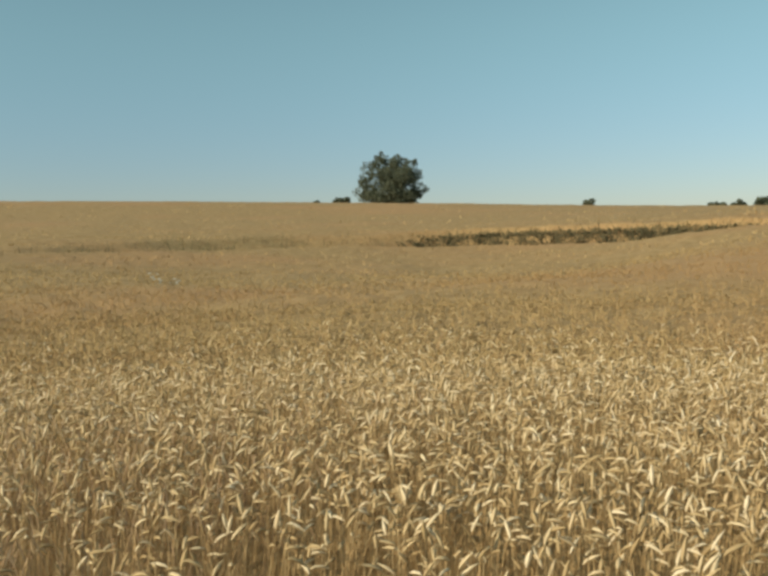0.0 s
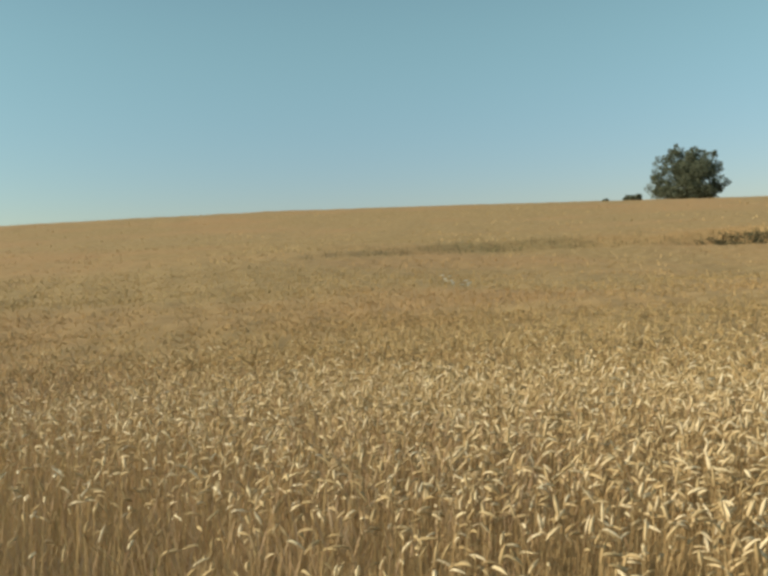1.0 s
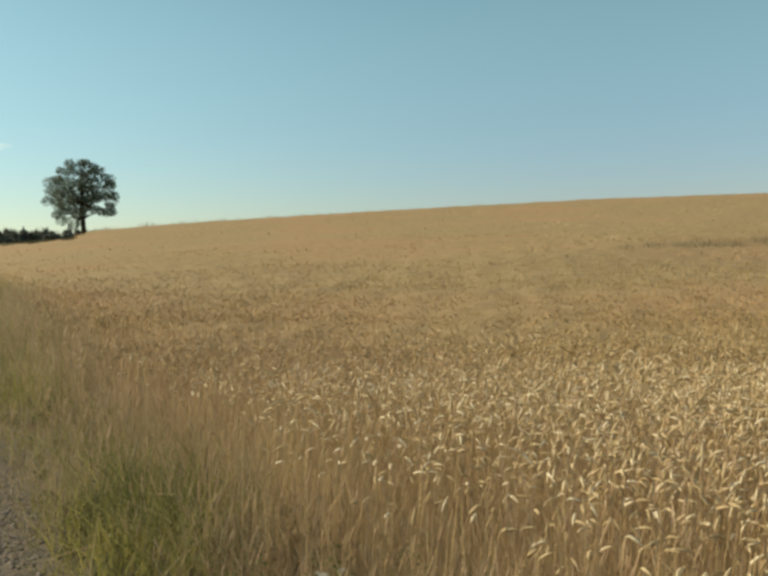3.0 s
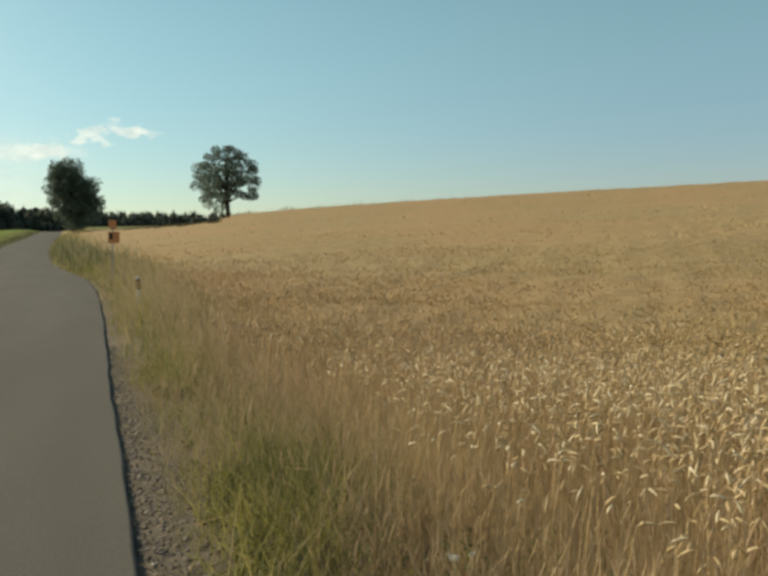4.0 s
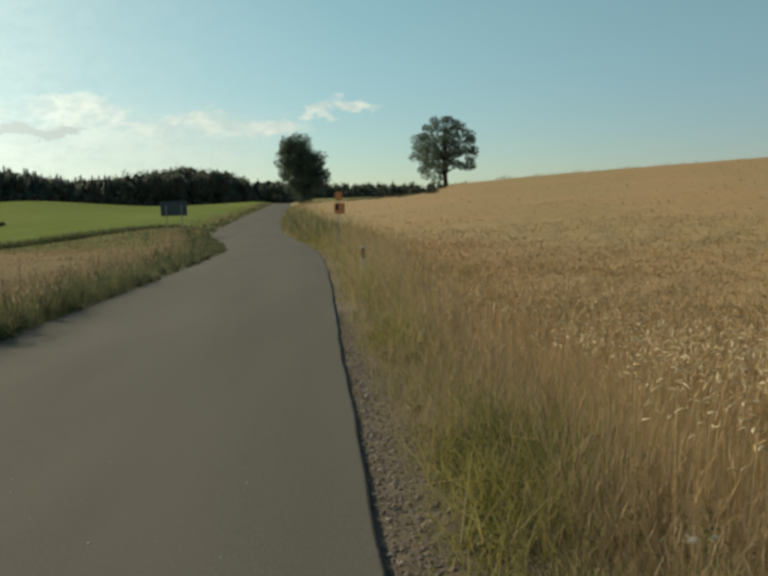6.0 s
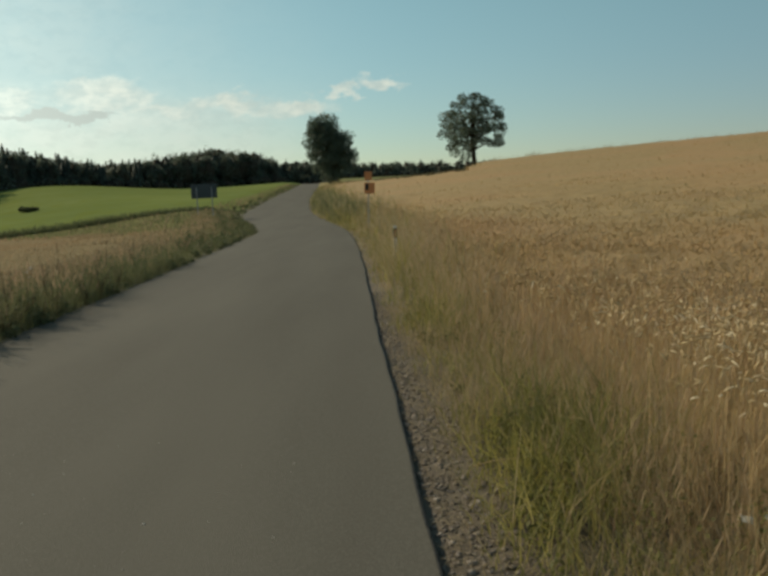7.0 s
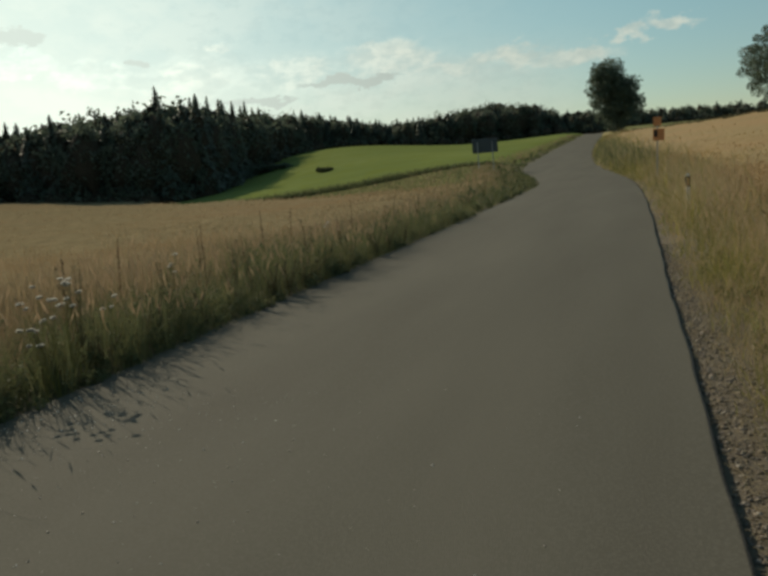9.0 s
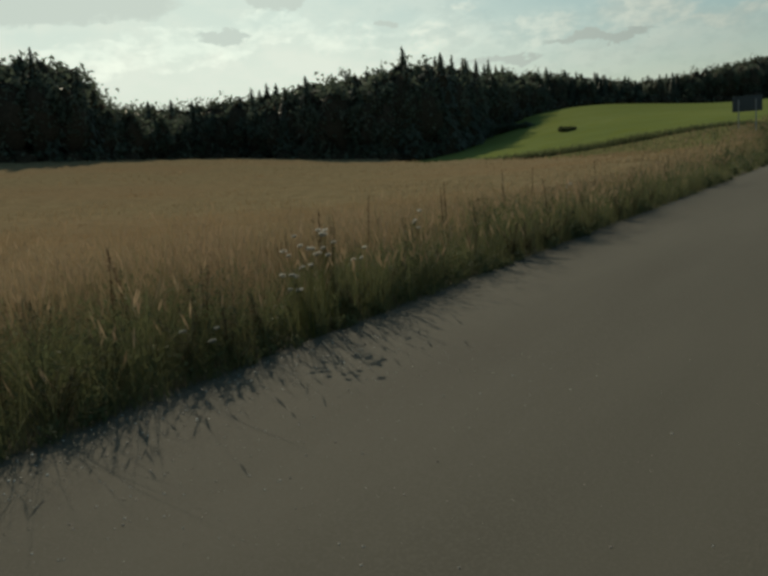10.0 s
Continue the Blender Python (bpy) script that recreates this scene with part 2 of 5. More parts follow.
WHEAT_TINT = (0.07, (0.40, 0.24, 0.115), 0.58)
M = dict(
    ear=material("ripe_ear", [(0.48, 0.35, 0.18), (0.56, 0.42, 0.225), (0.66, 0.51, 0.29), (0.80, 0.665, 0.43), (0.92, 0.81, 0.60)], 0.15, 0.15, 0.6, 0.22, patch_stops=WHEAT_TINT),
    straw=material("straw", [(0.39, 0.265, 0.13), (0.46, 0.322, 0.16), (0.54, 0.395, 0.21), (0.44, 0.335, 0.15)], 0.2, 0.35, 0.6, 0.20, patch_stops=WHEAT_TINT),
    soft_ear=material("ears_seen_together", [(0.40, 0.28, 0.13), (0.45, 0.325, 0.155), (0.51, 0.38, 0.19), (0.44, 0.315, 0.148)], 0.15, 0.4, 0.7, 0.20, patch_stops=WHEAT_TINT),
    # inner wheat sheet: shade between the stalks is put into this darker colour
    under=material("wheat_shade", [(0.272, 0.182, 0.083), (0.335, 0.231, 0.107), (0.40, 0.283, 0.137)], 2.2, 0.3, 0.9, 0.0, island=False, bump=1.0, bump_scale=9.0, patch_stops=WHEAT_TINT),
    grain=material("grain_in_the_valley", [(0.22, 0.172, 0.105), (0.28, 0.215, 0.13), (0.33, 0.26, 0.165)], 0.2, 0.35, 0.9, 0.45, patch_stops=(0.06, (0.32, 0.215, 0.125), 0.5)),
    grass=material("green_grass", [(0.13, 0.130, 0.044), (0.185, 0.18, 0.057), (0.255, 0.233, 0.076), (0.33, 0.275, 0.12)], 0.6, 0.4, 0.6, 0.4),
    fresh_grass=material("fresh_grass", [(0.185, 0.178, 0.050), (0.275, 0.25, 0.070), (0.355, 0.31, 0.10), (0.42, 0.355, 0.155)], 1.5, 0.4, 0.6, 0.45),
    dry_grass=material("dry_grass", [(0.34, 0.25, 0.14), (0.42, 0.315, 0.175), (0.50, 0.39, 0.225), (0.32, 0.285, 0.135)], 0.5, 0.35, 0.6, 0.28),
    weeds=material("grey_weeds", [(0.10, 0.092, 0.055), (0.14, 0.122, 0.07), (0.18, 0.15, 0.085)], 0.4, 0.3, 0.95, 0.25, gloss=0.03),
    soil=material("soil", [(0.11, 0.088, 0.066), (0.15, 0.122, 0.092), (0.19, 0.158, 0.118)], 1.2, rough=0.95, island=False, bump=0.35, bump_scale=40.0),
    meadow=material("mown_meadow", [(0.155, 0.190, 0.066), (0.185, 0.222, 0.077), (0.225, 0.255, 0.094)], 0.05, rough=0.95, island=False, bump=0.5, bump_scale=5.0, patch_stops=(0.5, (0.18, 0.20, 0.04), 0.5), gloss=0.0),
    fallow=material("fallow_strip", [(0.128, 0.130, 0.058), (0.158, 0.156, 0.070), (0.195, 0.182, 0.086)], 0.4, rough=0.95, island=False, bump=0.8, bump_scale=6.0, patch_stops=(0.12, (0.20, 0.165, 0.09), 0.5), gloss=0.0),
    russet_grass=material("russet_grass", [(0.25, 0.175, 0.112), (0.33, 0.232, 0.148), (0.41, 0.30, 0.195)], 0.5, 0.35, 0.8, 0.42),
    far_pasture=material("far_pasture", [(0.155, 0.165, 0.078), (0.19, 0.195, 0.092), (0.23, 0.22, 0.11)], 0.06, rough=0.95, island=False, bump=0.4, bump_scale=4.0, gloss=0.0),
    far_field=material("far_field", [(0.30, 0.24, 0.10), (0.42, 0.32, 0.14)], 0.05, rough=0.9, island=False),
    asphalt=material("asphalt", [(0.102, 0.092, 0.074), (0.118, 0.108, 0.087), (0.136, 0.124, 0.100)], 0.9, rough=0.9, island=False, bump=0.2, bump_scale=220.0, stretch=(1.0, 0.14, 1.0), patch_stops=(60.0, (0.15, 0.135, 0.112), 0.6), gloss=0.08),
    bitumen=material("bitumen", [(0.026, 0.023, 0.020), (0.045, 0.040, 0.034)], 6.0, rough=0.6, island=False, bump=0.5, bump_scale=40.0),
    gravel=material("gravel", [(0.12, 0.10, 0.082), (0.18, 0.15, 0.126), (0.25, 0.21, 0.178), (0.42, 0.37, 0.32)], 0.9, 0.2, 0.9),
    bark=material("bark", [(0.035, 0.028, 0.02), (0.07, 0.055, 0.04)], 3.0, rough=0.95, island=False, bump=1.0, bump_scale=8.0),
    leaf=material("leaves", [(0.078, 0.108, 0.080), (0.092, 0.122, 0.088), (0.108, 0.138, 0.096)], 0.4, 0.35, 0.55, 0.40, gloss=0.4),
    leaf_olive=material("willow_leaves", [(0.100, 0.118, 0.082), (0.125, 0.142, 0.096), (0.15, 0.166, 0.108)], 0.4, 0.35, 0.7, 0.35),
    needle=material("needles", [(0.095, 0.120, 0.098), (0.110, 0.136, 0.108), (0.125, 0.150, 0.116)], 0.06, 0.4, 0.55, 0.45, gloss=0.45),
    wood_leaf=material("leaves_of_the_wood", [(0.094, 0.118, 0.088), (0.110, 0.134, 0.098), (0.128, 0.150, 0.108)], 0.08, 0.4, 0.55, 0.45, gloss=0.45),
    # white petals twice: greyed as if backlit on the verge, brighter as if sunlit
    petal=material("backlit_petals", [(0.28, 0.28, 0.24), (0.38, 0.37, 0.32)], rough=0.7, through_light=0.15),
    pale_petal=material("sunlit_petals", [(0.62, 0.60, 0.52), (0.74, 0.72, 0.64)], rough=0.6, through_light=0.3),
    seed=material("dock_seed", [(0.07, 0.035, 0.02), (0.12, 0.06, 0.03)], rough=0.8),
    steel=material("galvanised_steel", [(0.22, 0.23, 0.24), (0.30, 0.31, 0.32)], 5.0, rough=0.5, island=False),
    rust_grass=material("red_brown_grass", [(0.37, 0.245, 0.145), (0.46, 0.32, 0.195), (0.56, 0.41, 0.26)], 0.5, 0.35, 0.7, 0.28),
    grain_mass=material("grain_seen_together", [(0.195, 0.15, 0.09), (0.25, 0.195, 0.115), (0.30, 0.235, 0.14)], 1.5, rough=0.95, island=False, bump=0.8, bump_scale=9.0, patch_stops=(0.06, (0.27, 0.185, 0.11), 0.5), gloss=0.0),
    rank_grass=material("rank_grass", [(0.095, 0.105, 0.054), (0.13, 0.142, 0.068), (0.18, 0.18, 0.086), (0.25, 0.225, 0.12)], 0.6, 0.5, 0.7, 0.38),
    verge_leaf=material("leaves_of_the_verge", [(0.078, 0.092, 0.050), (0.105, 0.122, 0.062), (0.14, 0.152, 0.075), (0.19, 0.185, 0.095)], 0.9, 0.45, 0.7, 0.4),
    clump_leaf=material("leafy_clump", [(0.10, 0.108, 0.042), (0.15, 0.157, 0.056), (0.215, 0.212, 0.080), (0.30, 0.27, 0.12)], 1.2, 0.4, 0.6, 0.45),
    low_leaf=material("low_leaves", [(0.095, 0.10, 0.038), (0.15, 0.15, 0.050), (0.22, 0.21, 0.068)], 1.2, 0.4, 0.6, 0.4),
    dull_grass=material("dull_seeding_grass", [(0.25, 0.20, 0.125), (0.33, 0.262, 0.165), (0.41, 0.33, 0.21)], 0.5, 0.35, 0.8, 0.42),
    chip=material("pale_chippings", [(0.26, 0.20, 0.16), (0.46, 0.40, 0.35), (0.80, 0.77, 0.72)], rough=0.45, gloss=0.5),
    board_back=material("grey_board_back", [(0.055, 0.065, 0.072), (0.07, 0.08, 0.088)], 1.5, rough=0.55, island=False),
    orange=material("orange_sheeting", [(0.50, 0.19, 0.075), (0.60, 0.24, 0.095)], 2.0, rough=0.5, island=False),
    black=material("black_plastic", [(0.02, 0.018, 0.018), (0.03, 0.028, 0.028)], 4.0, rough=0.5, island=False),
    white=material("white_plastic", [(0.50, 0.47, 0.42), (0.60, 0.57, 0.52)], 3.0, rough=0.5, island=False),
    reflector=material("amber_reflector", [(0.36, 0.12, 0.06), (0.44, 0.15, 0.075)], 9.0, rough=0.3, island=False),
)

# ---- mesh helpers ----
rng = np.random.default_rng(7)


def mesh_from(name, verts, polys, mats, slots=None):
    """One mesh from arrays of vertices and of quads or triangles."""
    me = bpy.data.meshes.new(name)
    verts = np.asarray(verts, np.float32).reshape(-1, 3)
    groups = [np.asarray(p, np.int32) for p in polys if len(p)]
    me.vertices.add(len(verts))
    me.vertices.foreach_set("co", verts.ravel())
    sizes = np.concatenate([np.full(len(p), p.shape[1], np.int32) for p in groups])
    corners = np.concatenate([p.ravel() for p in groups])
    me.loops.add(len(corners))
    me.loops.foreach_set("vertex_index", corners)
    me.polygons.add(len(sizes))
    me.polygons.foreach_set("loop_start", np.concatenate([[0], np.cumsum(sizes)[:-1]]).astype(np.int32))
    if slots is not None:
        me.polygons.foreach_set("material_index", np.asarray(slots, np.int32))
    for k in mats if isinstance(mats, (list, tuple)) else [mats]:
        me.materials.append(k)
    me.update(calc_edges=True)
    return me


class Heap:
    """Collects pieces of one mesh, each with a material slot."""

    def __init__(self):
        self.v, self.q, self.s, self.count = [], [], [], 0

    def add(self, v, q, slot=0):
        if len(v) == 0:
            return
        v = np.asarray(v).reshape(-1, 3)
        self.v.append(v)
        self.q.append(np.asarray(q) + self.count)
        self.s.append(np.full(len(q), slot))
        self.count += len(v)

    def mesh(self, name, mats):
        return mesh_from(name, np.concatenate(self.v), self.q, mats, np.concatenate(self.s))


def unit(a):
    return a / np.maximum(np.linalg.norm(a, axis=-1, keepdims=True), 1e-9)


def ribbons(curve, width, side):
    """Flat strips along N curves of K points: vertices and quads."""
    n, k = curve.shape[:2]
    w = width[..., None] * side[:, None, :] * 0.5
    v = np.stack([curve - w, curve + w], 2).reshape(-1, 3)
    base = (np.arange(n) * k * 2)[:, None]
    i = np.arange(k - 1) * 2
    q = np.stack([base + i, base + i + 1, base + i + 3, base + i + 2], -1).reshape(-1, 4)
    return v, q


def tubes(curve, radius, sides, flat=1.0):
    """Tubes of few sides along N curves of K points."""
    n, k = curve.shape[:2]
    along = unit(curve[:, -1] - curve[:, 0])
    ref = np.where(np.abs(along[:, 2:3]) > 0.9, np.array([[1.0, 0, 0]]), np.array([[0, 0, 1.0]]))
    a = unit(np.cross(along, ref))
    b = unit(np.cross(along, a))
    ang = np.arange(sides) * 2 * np.pi / sides
    ring = a[:, None, :] * np.cos(ang)[None, :, None] + b[:, None, :] * np.sin(ang)[None, :, None] * flat
    v = (curve[:, :, None, :] + radius[:, :, None, None] * ring[:, None, :, :]).reshape(-1, 3)
    base = (np.arange(n) * k * sides)[:, None, None]
    i, j = np.arange(k - 1)[None, :, None] * sides, np.arange(sides)[None, None, :]
    j2 = (j + 1) % sides
    q = np.stack(np.broadcast_arrays(base + i + j, base + i + j2, base + i + sides + j2, base + i + sides + j), -1).reshape(-1, 4)
    return v, q


def part(name, me, parent, label=""):
    ob = new(name, me)
    ob.parent = parent
    return tagged(ob, label)


def bm_mesh(name, bm, mat):
    me = bpy.data.meshes.new(name)
    bm.to_mesh(me)
    bm.free()
    me.materials.append(mat)
    return me


def block(size, at=(0, 0, 0), bevel=0.004):
    bm = bmesh.new()
    bmesh.ops.create_cube(bm, size=1.0, matrix=Matrix.Translation(at) @ Matrix.Diagonal((*size, 1)))
    if bevel:
        bmesh.ops.bevel(bm, geom=bm.edges[:], offset=bevel, segments=2, affect="EDGES", profile=0.5)
    return bm


def rod(radius, height, at=(0, 0, 0), sides=12):
    bm = bmesh.new()
    bmesh.ops.create_cone(bm, cap_ends=True, segments=sides, radius1=radius, radius2=radius, depth=height, matrix=Matrix.Translation((at[0], at[1], at[2] + height / 2)))
    bmesh.ops.bevel(bm, geom=[e for e in bm.edges if len(e.link_faces) == 2 and e.calc_face_angle() > 1.0], offset=radius * 0.2, segments=1, affect="EDGES")
    return bm


# ---- land ----
def hermite(x, xs, ys):
    """A smooth curve through a few points."""
    xs, ys = np.asarray(xs, float), np.asarray(ys, float)
    x = np.asarray(x, float)
    if x.ndim > 1:
        return hermite(x.ravel(), xs, ys).reshape(x.shape)
    d = np.diff(ys, axis=0) / np.diff(xs).reshape((-1,) + (1,) * (ys.ndim - 1))
    m = np.concatenate([d[:1], (d[:-1] + d[1:]) / 2, d[-1:]])
    x = np.clip(x, xs[0], xs[-1])
    i = np.clip(np.searchsorted(xs, x, side="right") - 1, 0, len(xs) - 2)
    h = (xs[i + 1] - xs[i])
    t = (x - xs[i]) / h
    sh = (-1,) + (1,) * (ys.ndim - 1) if ys.ndim > 1 else (-1,)
    t, h = t.reshape(sh), h.reshape(sh)
    return (2 * t**3 - 3 * t**2 + 1) * ys[i] + (t**3 - 2 * t**2 + t) * h * m[i] + (3 * t**2 - 2 * t**3) * ys[i + 1] + (t**3 - t**2) * h * m[i + 1]


# heights of the land at distances along headings to the left of the road's line
REACH = (6, 15, 40, 80, 130, 200, 300, 3000)
LAND = {
    -95: (-0.3, -0.45, 1.10, 2.4, 3.7, 3.0, 1.0, -20),
    -70: (-0.3, -0.45, 0.38, 2.9, 6.1, 5.5, 3.0, -20),
    -45: (-0.3, -0.45, 0.90, 3.4, 7.5, 7.5, 5.0, -20),
    -25: (-0.3, -0.40, 0.70, 3.0, 6.8, 7.0, 5.0, -20),
    -8: (-0.2, -0.20, 0.40, 1.9, 4.9, 6.0, 6.0, -20),
    3: (0.0, 0.00, 0.05, 0.75, 2.2, 5.0, 7.0, -20),
    12: (0.0, -0.10, 0.15, 1.05, 2.6, 4.6, 6.0, -20),
    22: (-0.1, -0.25, -0.50, -0.6, 2.2, 6.6, 7.5, -20),
    32: (-0.1, -0.35, -0.95, -1.5, -1.1, 0.5, 3.0, -20),
    46: (-0.1, -0.35, -0.90, -0.6, 0.6, 1.0, 2.0, -20),
    60: (-0.1, -0.35, -0.50, 0.8, 3.0, 4.0, 5.0, -20),
}
_head = np.array(sorted(LAND), float)
_rows = np.array([LAND[k] for k in sorted(LAND)], float)
_head = np.concatenate([[_head[-1] - 360], _head, [_head[0] + 360]])
_rows = np.concatenate([_rows[-1:], _rows, _rows[:1]])

ROAD_Y = (-40, 0, 4, 10, 20, 30, 40, 48, 57, 68, 93, 131, 190, 300)
ROAD_R = (1.6, 0.35, 0.205, 0.02, -0.23, -0.60, -1.28, -2.28, -3.54, -4.78, -6.65, -8.69, -11.2, -16.0)


def road_right(y):
    return hermite(np.asarray(y, float), ROAD_Y, ROAD_R)


def road_wide(y):
    """The asphalt's width: 4.8 m, drawn in before the bend and widened in it."""
    return hermite(np.asarray(y, float), (-40, 20, 32, 41, 50, 57, 64, 95, 150, 200, 300), (4.88, 4.74, 4.55, 4.25, 4.55, 5.05, 5.45, 5.40, 5.6, 4.9, 4.7))


def road_height(y):
    return hermite(np.clip(np.asarray(y, float), -40, 300), (-40, 0, 25, 45, 60, 97, 150, 207, 300), (0.0, 0.0, 0.0, 0.05, 0.27, 1.15, 2.6, 4.6, 6.4))


def lane_near(head):
    return hermite(np.asarray(head, float), (-100, -93, -84, -75, -66, -56, -46, -40), (43, 44, 47, 50, 49, 44, 37, 33))


def sheet_height(x, y):
    x, y = np.asarray(x, float), np.asarray(y, float)
    shape = x.shape
    x, y = x.ravel(), y.ravel()
    r = np.hypot(x, y)
    head = np.degrees(np.arctan2(-x, y))
    rows = hermite(head, _head, _rows)
    lr, xs = np.log(np.maximum(r, 6.0)), np.log(np.array(REACH, float))
    i = np.clip(np.searchsorted(xs, lr, side="right") - 1, 0, len(xs) - 2)
    d = np.diff(rows, axis=1) / np.diff(xs)
    m = np.concatenate([d[:, :1], (d[:, :-1] + d[:, 1:]) / 2, d[:, -1:]], 1)
    k = np.arange(len(x))
    h = xs[i + 1] - xs[i]
    t = np.clip((lr - xs[i]) / h, 0, 1)
    z = (2 * t**3 - 3 * t**2 + 1) * rows[k, i] + (t**3 - 2 * t**2 + t) * h * m[k, i] + (3 * t**2 - 2 * t**3) * rows[k, i + 1] + (t**3 - t**2) * h * m[k, i + 1]
    # near the middle the land is level with the verges
    z = np.where(r < 6, z * (r / 6) ** 0.5, z)
    # an old terrace bank across the slope
    ln = lane_near(head)
    up = np.clip((r - ln) / 2.4, 0, 1)
    fade = np.clip((r - 18) / 16, 0, 1)
    step = hermite(head, (-115, -100, -93, -84, -74, -67, -58, -46, -40), (0.0, 0.0, 0.25, 0.80, 0.80, 0.55, 0.46, 0.20, 0.0))
    z = z - step * (1 - up * up * (3 - 2 * up)) * fade * fade * (3 - 2 * fade)
    # the road's bed
    right = road_right(y)
    off = np.maximum(x - right, right - road_wide(y) - x)
    bed = road_height(y) - 0.05
    near = np.clip((off - 0.25) / np.clip(1.6 + 0.03 * np.abs(y), 1.6, 6), 0, 1)
    near = near * near * (3 - 2 * near)
    z = np.where((y > -40) & (y < 300), bed * (1 - near) + z * near, z)
    return z.reshape(shape)


def lane_width(head):
    return hermite(np.asarray(head, float), (-100, -94, -88, -72, -66, -56, -46, -42), (0.0, 1.6, 2.8, 2.4, 0.5, 0.5, 0.5, 0.0))


def meadow_near(head):
    return hermite(np.asarray(head, float), (3, 8, 12, 16, 21, 26, 31.7, 34), (72, 74, 75, 77, 81, 84, 95, 118))


def forest_near(head):
    return hermite(np.asarray(head, float), (-12, -6, 3, 12, 20, 24, 27, 29, 32, 38, 47, 52, 60, 75, 100), (340, 320, 265, 240, 220, 205, 165, 140, 128, 132, 145, 124, 112, 110, 115))


def polar(x, y):
    return np.degrees(np.arctan2(-x, y)), np.hypot(x, y)


def patchy(x, y, size, seed=0.0):
    """Smooth random values between -1 and 1 over the land."""
    a, b = x / size + seed, y / size - seed * 1.7
    return (np.sin(a * 1.3 + 1.7 * np.sin(b * 0.9 + seed)) + np.sin(b * 1.7 + 1.3 * np.sin(a * 1.1 - seed)) + np.sin((a + b) * 2.3 + seed * 3)) / 3


def swell(x, y):
    """Lodged and taller places of a field, drawn out along the slope."""
    far = np.clip((np.hypot(x, y) - 10) / 15, 0, 1)
    return far * (0.05 * patchy(x * 0.4, y, 2.2, 5.5) + 0.06 * patchy(x * 0.5, y, 6.0, 8.8))


def wheat_end(head):
    """Where the wheat ends beside the climbing road; only left of the lone oak."""
    return np.interp(np.asarray(head, float), (-10, -8.6, -7.4, -6.5, -4.5, -2.6, -0.6, 1.3, 4), (400, 170, 126, 103, 105, 113, 129, 142, 150))


def wheat_solid(x, y):
    head, r = polar(x, y)
    keep = (x > road_right(y) + 1.15 + np.clip((y - 8) * 0.02, 0, 0.8)) & (head < 4) & (head > -145) & (r < 185)
    end = wheat_end(head)
    return keep & (r < end)


def wheat_right(x, y):
    head, r = polar(x, y)
    keep = (x > road_right(y) + 1.15 + rng.gamma(1.7, np.interp(y, [-2, 1, 12, 20], [0.42, 0.56, 0.52, 0.42]), len(x)) + 0.35 * patchy(x, y, 0.7, 2.0) + np.clip((y - 8) * 0.02, 0, 0.8)) & (head < 4) & (head > -145) & (r < 185)
    ln = lane_near(head)
    gap = (r > ln) & (r < ln + lane_width(head)) & (head < -42) & ((head < -67) | (patchy(x, y, 1.3, 3.3) > 0.1))
    end = wheat_end(head)
    return keep & ~gap & (r < end)


def grain_far(head):
    """Where the grain ends and a fallow strip below the meadow begins."""
    return np.interp(np.asarray(head, float), (2, 10, 14.4, 16.4, 19.7, 22.9, 26, 31, 34), (40, 43, 43, 45, 59, 69, 78, 94, 200))


def grain_left(x, y):
    head, r = polar(x, y)
    left = road_right(y) - road_wide(y)
    return ((head > 11.5) | (r < 30)) & (x < left - 1.9 + 0.3 * patchy(x, y, 0.8, 5.0)) & (head > 2) & (head < 110) & (r < grain_far(head)) & (r < np.where(head < 34, meadow_near(head), forest_near(head))) & (r < forest_near(head) - 1)


def spread(r0, r1, h0, h1, per_m2, keep):
    n = int(radians(h1 - h0) * (r1 * r1 - r0 * r0) / 2 * per_m2)
    r = np.sqrt(rng.uniform(r0 * r0, r1 * r1, n))
    a = np.radians(rng.uniform(h0, h1, n))
    x, y = -r * np.sin(a), r * np.cos(a)
    ok = keep(x, y)
    return x[ok], y[ok]


